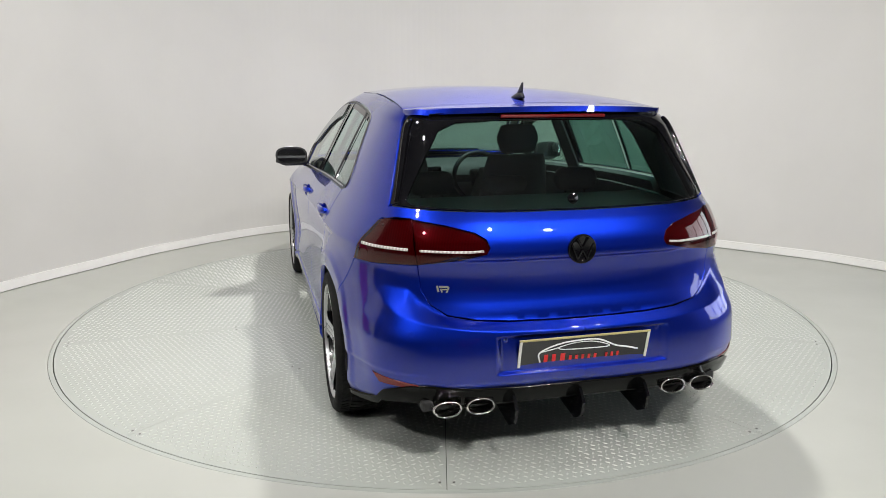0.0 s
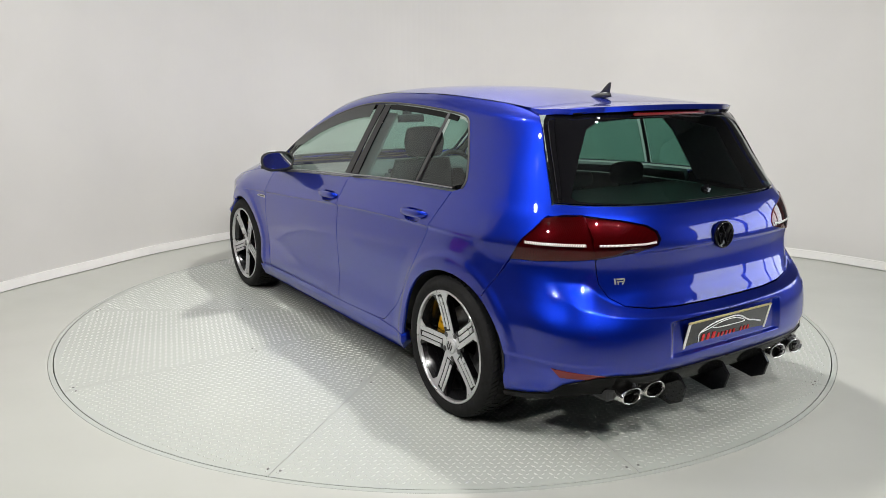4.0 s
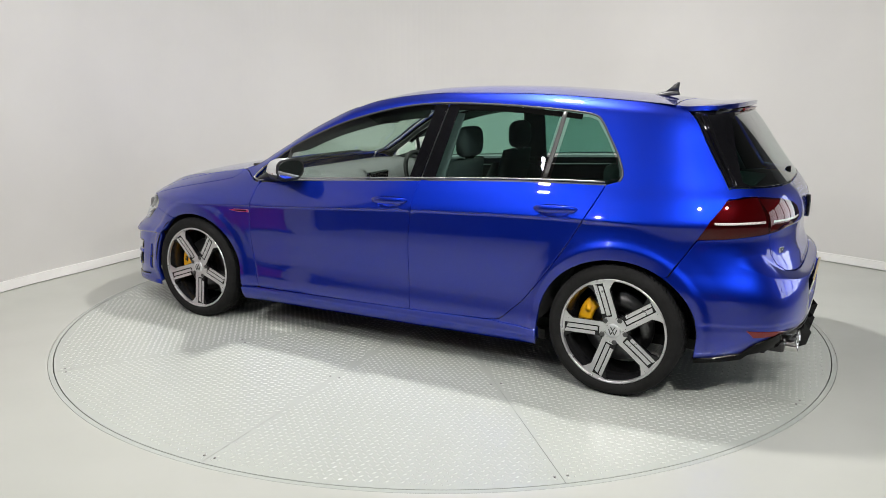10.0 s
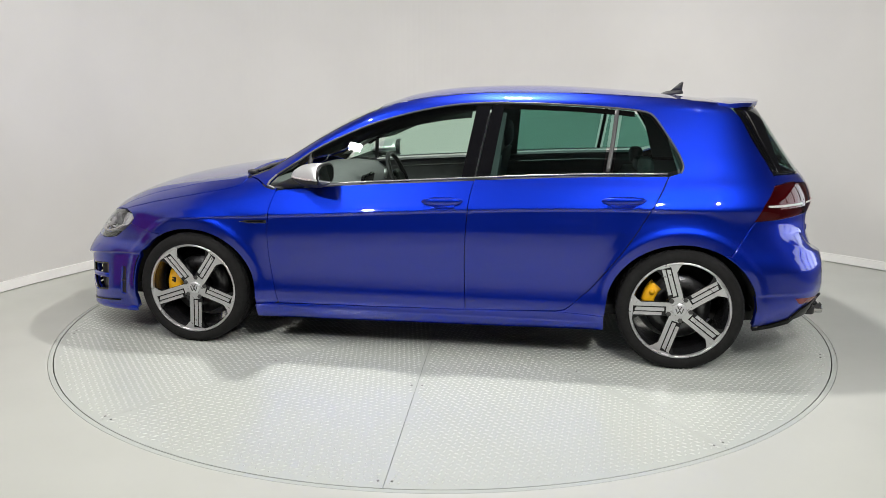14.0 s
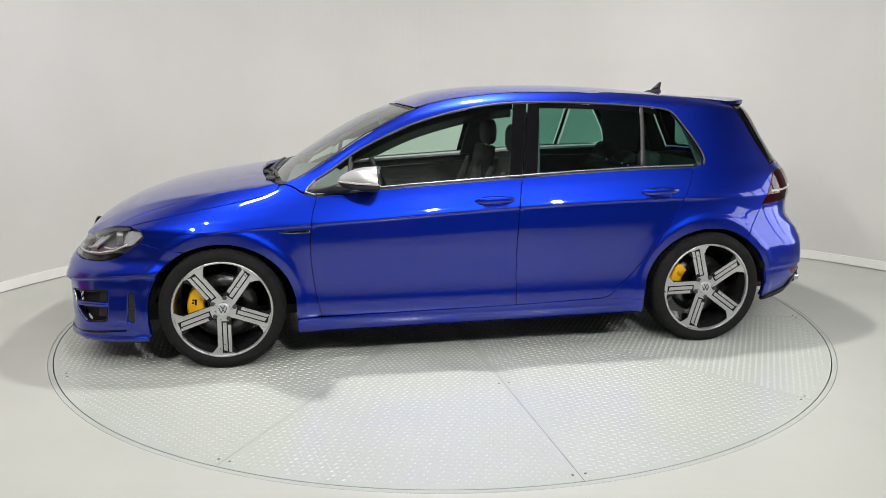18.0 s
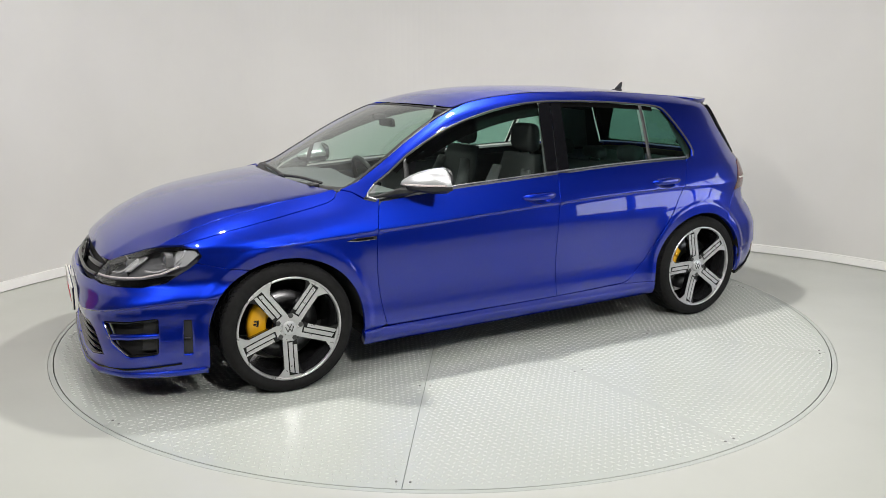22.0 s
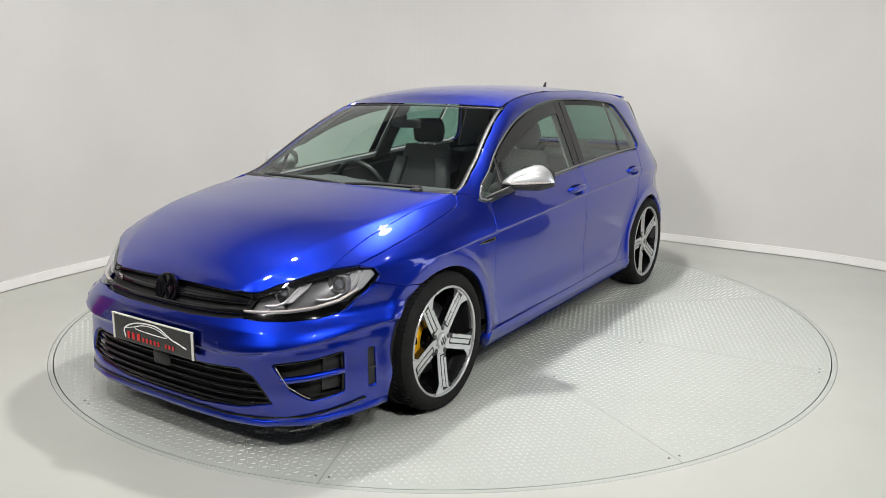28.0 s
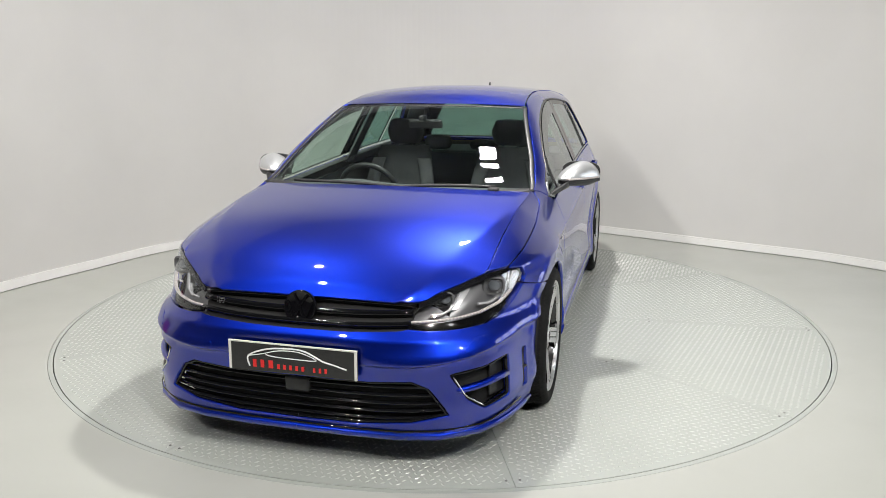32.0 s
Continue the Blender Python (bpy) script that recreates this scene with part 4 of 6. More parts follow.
def box_bm(bm, at, size, turn=None, bevel=0.0):
    m = Matrix.Translation(at) @ (turn or Matrix()) @ Matrix.Diagonal((*size, 1))
    r = bmesh.ops.create_cube(bm, size=1, matrix=m)
    if bevel:
        es = list({e for v in r["verts"] for e in v.link_edges})
        bmesh.ops.bevel(bm, geom=es, offset=bevel, segments=2, affect="EDGES", profile=0.5)
    return bm


def loft(sections, close_ring=True, caps=True):
    """Skin a list of equal-length 3D rings."""
    V = np.concatenate([np.array(s) for s in sections])
    n, k = len(sections[0]), len(sections)
    faces = []
    for i in range(k - 1):
        for j in range(n if close_ring else n - 1):
            a, b = i * n + j, i * n + (j + 1) % n
            faces.append((a, b, b + n, a + n))
    if caps:
        faces += [tuple(range(n - 1, -1, -1)), tuple((k - 1) * n + j for j in range(n))]
    return V, faces


def lofted(name, sections, material, parent, label="", smooth_=True, caps=True, close_ring=True):
    v, f = loft(sections, close_ring, caps)
    me = mesh_of(name, v, f, smooth_)
    bm = bmesh.new()
    bm.from_mesh(me)
    bmesh.ops.recalc_face_normals(bm, faces=bm.faces)
    bm.to_mesh(me)
    bm.free()
    if smooth_:
        me.polygons.foreach_set("use_smooth", [True] * len(me.polygons))
    return to_object(name, me, material, parent, label)


def oval(cx, cy, a, b, n=16, p=2.0):
    out = []
    for k in range(n):
        t = 2 * math.pi * k / n
        c, s = math.cos(t), math.sin(t)
        out.append((cx + a * math.copysign(abs(c) ** (2 / p), c), cy + b * math.copysign(abs(s) ** (2 / p), s)))
    return out


def handle_loop(x0, x1, z):
    return rounded([S(x0 - 0.045, z - 0.034), S(x1 + 0.045, z - 0.032), S(x1 + 0.030, z + 0.020), S(x0 - 0.030, z + 0.018)], 0.035, 6)


def door_handle(door, x0, x1, z, s):
    """Scooped cup let into the door, with a bar handle in front of it."""
    secs = []
    L = x0 - x1
    for t in np.linspace(0, 1, 15):
        x = x0 - L * t
        zz = z + 0.006 * t
        P = body(float(ux(x, zz)), zz)
        h = 0.0165 * (1 - abs(2 * t - 1) ** 5) ** 0.5 + 0.001
        lift = 0.026 * (1 - (2 * t - 1) ** 4) + 0.002
        secs.append([(x, s * (P[1] + lift - 0.006 + dy), zz + dz) for dy, dz in oval(0, 0, 0.011, h, 12, 2.6)])
    lofted("handle", secs, PAINT, door)
    xm, zm = 0.5 * (x0 + x1), z - 0.007

    def cup(u, zz):
        p = body(u, zz)
        r = ((p[..., 0] - xm) / 0.080) ** 2 + ((p[..., 2] - zm) / 0.034) ** 2
        p[..., 1] -= 0.022 * np.clip(1 - r, 0, 1) ** 0.7
        return p
    panel("handle_cup", handle_loop(x0, x1, z), PAINT, door, side=s, fun=cup, thick=0.002, gap=0.0, step=0.008, edge=0.0004)


def side_glazing(car, s):
    """Panes, black pillars, bright surround and the smoked wind deflector of one side."""
    top = lambda x: float(DLO_TOPC(x))
    low = lambda x: float(DLO_LOWC(x))
    surround = mapped(S, curve(DLO_TOP[:-1], 5)) + mapped(S, DLO_LOW[::-1])[:-1]
    strip("window_trim", body, line([S(x, z + 0.006) for x, z in DLO_LOW[1:]], 0.02), 0.007, 0.005, CHROME_TRIM, car, "bright metal strip along the waist", side=s, off=0.002)
    strip("window_trim", body, line([S(x, z - 0.005) for x, z in curve(DLO_TOP[1:-1], 5)], 0.02), 0.010, 0.004, DARK_CHROME, car, "darker metal strip over the side windows", side=s, off=0.001)
    strip("window_trim", body, line([S(0.833, 0.876), S(0.880, 0.889), S(0.868, 0.910), S(0.831, 0.944)], 0.01), 0.009, 0.005, CHROME_TRIM, car, side=s, off=0.002)
    # panes cut along the pillars
    def pane(name, x_front_low, x_front_top, x_rear_low, x_rear_top, mat, inset=0.030, off=-0.004, label=""):
        pts = []
        for k in np.linspace(0, 1, 12):
            x = x_rear_top + (x_front_top - x_rear_top) * k
            pts.append(S(x, top(x) - inset))
        for k in np.linspace(0, 1, 12):
            x = x_front_low + (x_rear_low - x_front_low) * k
            pts.append(S(x, low(x) + 0.012))
        return panel(name, line(pts, 0.03), mat, car, side=s, off=off, thick=0.003, gap=0, step=0.06, label=label)
    g1 = pane("front_door_glass", 0.640, 0.560, -0.190, -0.245, CLEAR)
    g2 = pane("rear_door_glass", -0.330, -0.385, -0.905, -0.945, TINT)
    tri_ = [S(0.840, 0.890), S(0.690, 0.897), S(0.665, 1.035), S(0.74, 0.990), S(0.83, 0.932)]
    panel("front_quarter_glass", line(tri_, 0.03), CLEAR, car, side=s, off=-0.004, thick=0.003, gap=0.004, step=0.06)
    q = [S(-0.955, low(-0.955) + 0.012), S(-1.222, 0.997), S(-1.280, 1.010), S(-1.286, 1.035), S(-1.250, 1.110), S(-1.195, 1.195), S(-1.140, 1.265), S(-1.105, 1.278), S(-0.998, top(-0.998) - 0.020)]
    panel("rear_quarter_glass", line(q[::-1], 0.03), TINT, car, side=s, off=-0.004, thick=0.003, gap=0.003, step=0.06)
    for ob in (g1, g2):
        ob.visible_shadow = False
    # black pillar covers
    b1 = [S(-0.185, low(-0.185) + 0.012), S(-0.256, low(-0.256) + 0.010), S(-0.322, top(-0.322) - 0.010), S(-0.245, top(-0.245) - 0.010)]
    b2 = [S(-0.262, low(-0.262) + 0.010), S(-0.340, low(-0.340) + 0.012), S(-0.395, top(-0.395) - 0.010), S(-0.328, top(-0.328) - 0.010)]
    panel("pillar_cover", line(b1[::-1], 0.03), GLOSS_BLACK, car, side=s, off=0.001, thick=0.006, step=0.06)
    panel("pillar_cover", line(b2[::-1], 0.03), GLOSS_BLACK, car, side=s, off=0.001, thick=0.006, step=0.06)
    strip("window_divider", body, line([S(-0.930, low(-0.930) + 0.010), S(-0.972, top(-0.972) - 0.012)], 0.03), 0.022, 0.005, GREY_TRIM, car, side=s, off=-0.001)
    strip("window_divider", body, line([S(0.665, low(0.665) + 0.008), S(0.640, top(0.640) - 0.012)], 0.03), 0.026, 0.005, SATIN_BLACK, car, side=s, off=-0.002)
    # door frames above the panes, and the deflector
    fr = [S(x, top(x) - 0.012) for x in np.linspace(-0.24, 0.72, 20)] + [S(x, top(x) - 0.036) for x in np.linspace(0.70, -0.24, 20)]
    panel("door_frame", line(fr, 0.03), DEEP_BLACK, car, side=s, off=-0.001, thick=0.006, gap=0, step=0.05)
    fr = [S(x, top(x) - 0.012) for x in np.linspace(-1.06, -0.39, 14)] + [S(x, top(x) - 0.034) for x in np.linspace(-0.39, -1.06, 14)]
    panel("door_frame", line(fr, 0.03), DEEP_BLACK, car, side=s, off=-0.001, thick=0.006, gap=0, step=0.05)
    df = [S(x, top(x) - 0.014) for x in np.linspace(-0.23, 0.64, 20)] + [S(x, top(x) - 0.014 - 0.066 * min(1, (0.66 - x) / 0.2 + 0.3)) for x in np.linspace(0.64, -0.22, 20)]
    panel("wind_deflector", line(df, 0.03), SMOKE, car, side=s, off=0.008, thick=0.003, gap=0, step=0.05, label="smoked plastic wind deflector")


def rear_end(car):
    gate = tagged(new("tailgate"))
    gate.parent = car
    # lower painted part of the tailgate
    shut = mapped(R, [(0.598, 0.772), (0.588, 0.690), (0.560, 0.640), (0.505, 0.606), (0.40, 0.590), (0.276, 0.582), (0.1, 0.578)]) + [(MIDR, 0.577)]
    lamp_in = mapped(R, [(0.603, 0.942), (0.50, 0.928), (0.40, 0.905), (0.362, 0.882), (0.350, 0.852), (0.362, 0.831), (0.45, 0.812), (0.598, 0.787)])
    glass_low = [(MIDR, 0.972)] + mapped(R, [(0.2, 0.973), (0.4, 0.976), (0.55, 0.979), (0.665, 0.982)])
    low_loop = glass_low + [R(0.690, 0.962), S(-1.765, 0.936)] + [R(0.612, 0.946)] + lamp_in + shut
    lower = wide_panel("lower_tailgate", line(low_loop[::-1], 0.02) + line([low_loop[0], low_loop[-1]], 0.02)[1:-1][::1], PAINT, gate, mid=MIDR, thick=0.02, gap=0.0024, step=0.018, rows=[(-X0 - p, z) for p in np.arange(0.86, 1.57, 0.016) for z in (0.786, 0.794, 0.800, 0.806, 0.812, 0.818, 0.826)])
    # black glass surround and the rear window
    outer = [(MIDR, 0.975)] + mapped(R, [(0.2, 0.976), (0.4, 0.979), (0.55, 0.982), (0.665, 0.985)]) + mapped(S, [(-1.750, 0.988), (-1.718, 1.045), (-1.673, 1.117), (-1.630, 1.19), (-1.588, 1.262), (-1.556, 1.315)]) + mapped(R, [(0.46, 1.328), (0.25, 1.332)]) + [(MIDR, 1.333)]
    inner = [(MIDR, 1.296)] + mapped(R, [(0.25, 1.295), (0.40, 1.286), (0.468, 1.255), (0.530, 1.155), (0.590, 1.050), (0.612, 1.008), (0.600, 0.994), (0.4, 0.985), (0.2, 0.982)]) + [(MIDR, 0.981)]
    ring = line(outer, 0.02)[:-1] + line([outer[-1], inner[0]], 0.02) + line(inner, 0.02)[1:] + line([inner[-1], outer[0]], 0.02)[1:-1]
    wide_panel("window_surround", ring, GLOSS_BLACK, gate, mid=MIDR, thick=0.012, step=0.03)
    for s in (1, -1):
        fin = mapped(S, [(-1.772, 0.990), (-1.740, 1.045), (-1.697, 1.117), (-1.655, 1.19), (-1.616, 1.262), (-1.600, 1.290)])
        w, h = np.linspace(0.012, 0.020, 16), 0.004 + 0.010 * np.sin(np.linspace(0, math.pi, 16) * 0.8)
        path = np.array([np.interp(np.linspace(0, 5, 16), range(6), [q[i] for q in fin]) for i in (0, 1)]).T
        rings = []
        for (u, z), a, b in zip(path, w, h):
            P, N = body(u, z), normal_of(body, u, z)
            C = np.cross(N, (0.3, 0.0, 0.95))
            C /= np.linalg.norm(C)
            rings.append([(q[0], s * q[1], q[2]) for q in (P - C * a - N * 0.004, P - C * a * 0.8 + N * b * 0.7, P + N * b, P + C * a * 0.3 + N * b * 0.9, P + C * a - N * 0.004)])
        lofted("air_fin", rings, GLOSS_BLACK, gate)
    pane = line(inner + [inner[0]], 0.03)[:-1]
    wide_panel("rear_window", pane, REAR_TINT, gate, mid=MIDR, gap=-0.002, off=-0.003, thick=0.003, step=0.06, label="dark tinted rear window")
    # lamps
    for s in (1, -1):
        lens = panel("tail_lamp_lens", line(lamp_in, 0.02), RED_LENS, gate, side=s, off=0.004, thick=0.01, step=0.02, gap=-0.0010, label="smoked red lens")
        panel("tail_lamp_bowl", line(lamp_in, 0.02), RED_IN, gate, side=s, off=-0.012, thick=0.01, step=0.03, gap=-0.004)
        strip("light_guide", body, line([R(0.590, 0.838), R(0.50, 0.838), R(0.42, 0.838), R(0.372, 0.842)], 0.01), 0.009, 0.002, WHITE_IN, gate, side=s, off=0.0045)
        lamp_out = mapped(S, [(-1.656, 0.765), (-1.700, 0.846), (-1.753, 0.926)]) + [R(0.66, 0.944), R(0.612, 0.944), R(0.606, 0.86), R(0.602, 0.787), R(0.70, 0.777), S(-1.76, 0.769)]
        lamp = tagged(new("tail_lamp"), "smoked red tail lamp")
        lamp.parent = car
        panel("lens", line(lamp_out, 0.02), RED_LENS, lamp, side=s, off=0.003, thick=0.01, step=0.02, gap=-0.0008)
        panel("bowl", line(lamp_out, 0.02), RED_IN, lamp, side=s, off=-0.012, thick=0.012, step=0.03, gap=-0.004)
        strip("light_guide", body, line([S(-1.715, 0.836), S(-1.76, 0.835), S(-1.82, 0.836), R(0.63, 0.838)], 0.01), 0.011, 0.002, WHITE_IN, lamp, side=s, off=0.0035)
    # bumper
    base = [(MIDR, 0.335)] + mapped(R, [(0.2, 0.335), (0.40, 0.340), (0.56, 0.352), (0.63, 0.348), (0.72, 0.305)]) + mapped(S, [(-1.86, 0.262), (-1.76, 0.240), (-1.672, 0.230)])
    side = [p for p in arch(-AXLE, 176, 121, 14)]
    up = [S(-1.545, 0.594), S(-1.60, 0.68), S(-1.656, 0.762), S(-1.76, 0.767), R(0.70, 0.775), R(0.600, 0.784)] + shut
    loop = line(base + side + up, 0.02)
    rows = [(-X0 - p, float(z) + d) for p in np.arange(0.34, 1.57, 0.012) for z in ledge(p) for d in (-0.010, -0.005, 0.0, 0.005, 0.010)]
    rows += [(-X0 - p, z) for p in np.arange(1.19, 1.57, 0.012) for z in (0.391, 0.396, 0.400, 0.405, 0.525, 0.530, 0.535, 0.541)]
    rows += [R(y, z) for z in np.arange(0.41, 0.525, 0.012) for y in (0.306, 0.312, 0.318, 0.326, 0.332, 0.338)]
    wide_panel("rear_bumper", loop[:-1] + line([up[-1], base[0]], 0.02)[:-1], PAINT, car, mid=MIDR, thick=0.03, step=0.012, rows=rows)
    for s in (1, -1):
        refl = [S(-1.86, 0.378), R(0.74, 0.374), R(0.66, 0.366), R(0.56, 0.350), R(0.63, 0.339), R(0.73, 0.339)]
        panel("reflector", line(refl[::-1], 0.02), REFLECTOR, car, side=s, off=0.004, thick=0.006, step=0.03, label="slim red reflector")
        for y, z in ((0.30, 0.520), (0.62, 0.545)):
            ring_ = [R(y + a, z + b) for a, b in oval(0, 0, 0.011, 0.011, 12)]
            panel("parking_sensor", ring_[::-1], PAINT, car, side=s, off=0.0012, thick=0.002, gap=0, step=0.03)
    # diffuser: gloss black band, tray, side blades, three fins
    diff = tagged(new("diffuser"), "gloss black rear diffuser")
    diff.parent = car
    band = [(MIDR, 0.272)] + mapped(R, [(0.25, 0.272), (0.62, 0.280), (0.73, 0.262)]) + mapped(S, [(-1.86, 0.238), (-1.76, 0.222), (-1.675, 0.216), (-1.675, 0.232), (-1.76, 0.242), (-1.86, 0.265)]) + mapped(R, [(0.72, 0.309), (0.63, 0.352), (0.56, 0.356), (0.40, 0.344), (0.2, 0.339)]) + [(MIDR, 0.339)]
    wide_panel("band", line(band, 0.02) + line([band[-1], band[0]], 0.02)[1:-1], DEEP_BLACK, diff, mid=MIDR, off=0.010, thick=0.02, gap=0, step=0.02)
    bm = bmesh.new()
    box_bm(bm, (-1.90, 0, 0.272), (0.26, 1.22, 0.05), bevel=0.012)
    box_bm(bm, (-1.80, 0, 0.235), (0.30, 1.10, 0.05), bevel=0.012)
    part("tray", bm, SATIN_BLACK, diff, smooth=False)
    for y in (0.272, 0.005, -0.262):
        prof = [(-1.80, 0.27), (-2.085, 0.305), (-2.122, 0.262), (-2.105, 0.200), (-2.05, 0.172), (-1.82, 0.205)]
        lofted("fin", [[(x, y - 0.006, z) for x, z in prof], [(x, y + 0.006, z) for x, z in prof]], GLOSS_BLACK, diff, smooth_=False)
    # exhaust tips
    for y in (0.522, 0.396, -0.396, -0.522):
        rings = []
        for r, x in ((1.0, -1.84), (1.0, -2.066), (0.98, -2.076), (0.90, -2.079), (0.83, -2.070), (0.82, -1.90)):
            rings.append([(x + 0.12 * (b - 0.270) * (1 if x < -2 else 0), y + a, b) for a, b in oval(0, 0.271, 0.056 * r, 0.031 * r, 28, 2.2)])
        tip = lofted("exhaust_tip", rings, EXHAUST, car, "polished oval exhaust tip", caps=False)
        lofted("bore", [[(-1.89, y + a, b) for a, b in oval(0, 0.271, 0.046, 0.025, 20)], [(-1.885, y + a, b) for a, b in oval(0, 0.270, 0.02, 0.01, 20)]], UNDER, tip)
    number_plate(car, Matrix.Translation((-2.092, 0, 0.467)) @ pose(0, 0, 0, 0, 13, 180) @ pose(0, 0, 0, 0, 0, 0), 1)
    number_plate(car, Matrix.Translation((2.192, 0, 0.424)) @ pose(0, 0, 0, 0, -1, 0), 2)
    emblem(gate, (-2.036, 0, 0.836), 0.056, -1)
    r_badge(gate, Matrix.Translation((-1.9675, 0.512, 0.700)) @ pose(0, 0, 0, 0, 0, 180) @ pose(0, 0, 0, 0, 0, -16.5), 0.060)
    # rear wiper stub cap and high brake light under the spoiler
    bm = bmesh.new()
    bmesh.ops.create_cone(bm, segments=16, radius1=0.020, radius2=0.016, depth=0.02, cap_ends=True, matrix=Matrix.Translation((-1.934, 0.0, 1.01)) @ pose(0, 0, 0, 0, 90, 0))
    part("wiper_cap", bm, GLOSS_BLACK, gate)


ROOF_C = Curve((0.36, 1.312), (0.30, 1.330), (0.16, 1.373), (0.0, 1.399), (-0.15, 1.412), (-0.40, 1.419), (-0.63, 1.417), (-0.9, 1.404), (-1.11, 1.387), (-1.44, 1.353), (-1.57, 1.339), (-1.80, 1.318))


def roof_edge_y(x):
    return half_width(x, RAIL(x) - 0.003)


def roof_point(x, a):
    """a from -1 to 1 across the roof."""
    ze = RAIL(x) - 0.003
    y = roof_edge_y(x) * a
    z = ze + (ROOF_C(x) - ze) * (1 - np.abs(a) ** 2.4)
    return np.stack([x, y, z], -1)


def top_panels(car):
    # bonnet
    xs = [1.03, 1.1, 1.2, 1.3, 1.4, 1.5, 1.6, 1.68, 1.74, 1.79, 1.825] + list(np.linspace(NOSE_X[0], NOSE_X[-1], 12)) 
    def edge_x(y):                           # where the sheet has come down to the grille
        a, b = 1.95, 2.10
        for _ in range(30):
            m = 0.5 * (a + b)
            a, b = (m, b) if bonnet_fun(y, m)[2] > 0.644 - 0.007 * (y / 0.447) ** 2 else (a, m)
        return a
    side = [(float(BON_Y(x)), x) for x in xs] + [(y, edge_x(y)) for y in (0.41, 0.36, 0.30, 0.24, 0.18, 0.12, 0.06, 0.0)]
    back = [(0.0, 1.135), (0.2, 1.130), (0.4, 1.108), (0.55, 1.078), (0.66, 1.042)]
    loop = line(back + side, 0.02) + line([side[-1], back[0]], 0.03)[1:-1]
    top_half = panel_data(loop, fun=bonnet_fun, mid=0.0, thick=0.02, step=0.026, gap=0.0,
                          rows=[(float(FOLD_Y(x)) + d, x) for x in np.arange(1.08, 2.05, 0.016) for d in (-0.022, -0.013, -0.006, 0.0, 0.006, 0.014)])
    fold = mapped(S, SHUT) + [S(1.80, 0.7275), F(0.66, 0.7225)] + mapped(S, WING_EDGE[::-1])
    side_half = panel_data(line(fold, 0.014), thick=0.02, step=0.016, gap=0.0022)
    flip = lambda d: (d[0] * (1, -1, 1), [f[::-1] for f in d[1]], d[2] * (1, -1, 1))
    finish("bonnet", [top_half, flip(top_half), side_half, flip(side_half)], PAINT, car)

    def roof_fun(b, a):
        A = 2 * b - 1
        x_f = 0.285 + 0.058 * (1 - A ** 2)
        x_r = -1.475 + 0.035 * (1 - A ** 2)
        return roof_point(x_r + (x_f - x_r) * a, A)
    P, f, N = grid_patch(roof_fun, 33, 61)
    finish("roof", [(P, f, N)], PAINT, car)

    def spoiler_fun(b, a):
        A = 2 * b - 1
        x_f = -1.481 + 0.035 * (1 - A ** 2)
        x_r = -1.655 - 0.085 * (1 - np.abs(A) ** 3.4)
        x = x_f + (x_r - x_f) * a
        p = roof_point(x, A)
        p[..., 1] *= 1 - 0.13 * a * a
        p[..., 2] += 0.024 * smooth(0.1, 1, a) - 0.006 * smooth(0.80, 1.0, np.abs(A)) * a
        return p

    def spoiler_rev(b, a):
        return spoiler_fun(b, 1 - a)
    sp = finish("roof_spoiler", [grid_patch(spoiler_rev, 31, 17, 0.022)], PAINT, car)

    def under(b, a):
        A = 2 * b - 1
        p = spoiler_fun(0.5 + (b - 0.5) * 0.97, np.full_like(a, 0.97))
        q = p.copy()
        q[..., 0] += 0.035
        q[..., 2] -= 0.050
        p[..., 2] -= 0.018
        return q + (p - q) * a[..., None]
    v = finish("spoiler_underside", [grid_patch(under, 31, 5, 0.006)], GLOSS_BLACK, sp)
    bm = bmesh.new()
    box_bm(bm, (-1.727, 0, 1.309), (0.012, 0.44, 0.012), pose(0, 0, 0, 0, -30, 0), bevel=0.003)
    part("brake_light", bm, REFLECTOR, sp, "red high-level brake light")

    # windscreen
    edge_x = Curve((0.0, 1.0), (0.25, 0.80), (0.5, 0.625), (0.75, 0.455), (1.0, 0.292))

    def screen_fun(b, a):
        A = 2 * b - 1
        x = edge_x(a)
        z = RAIL(x) - 0.012
        y = body(np.where(x > X0, ux(x, z), x), z)[..., 1] - 0.006
        k = 1 - A ** 2
        bow = 0.022 * 4 * a * (1 - a)
        return np.stack([x + k * (0.115 - 0.06 * a) + 0.5 * bow * k, y * A, z + k * (-0.022 + 0.036 * a) + 0.8 * bow * k], -1)

    def screen_flip(b, a):
        return screen_fun(1 - b, a)
    ws = finish("windscreen", [grid_patch(screen_flip, 41, 25)], SCREEN, car, "large laminated windscreen")
    ws.visible_shadow = False
    for path, w in ((line([(0.008, 0.0), (0.008, 1.0)], 0.05), 0.022), (line([(0.992, 0.0), (0.992, 1.0)], 0.05), 0.022), (line([(0.0, 0.02), (1.0, 0.02)], 0.03), 0.05), (line([(0.0, 0.995), (1.0, 0.995)], 0.03), 0.020)):
        strip("screen_seal", screen_flip, path, w, 0.003, SATIN_BLACK, ws, off=0.0005)

    # scuttle with wipers
    def scuttle(b, a):
        p = screen_fun(1 - b, np.full_like(a, 0.02))
        q = p.copy()
        q[..., 0] += 0.085
        q[..., 2] -= 0.028
        p[..., 2] -= 0.012
        return p + (q - p) * (1 - a)[..., None]
    finish("scuttle_panel", [grid_patch(scuttle, 31, 5)], SATIN_BLACK, car)
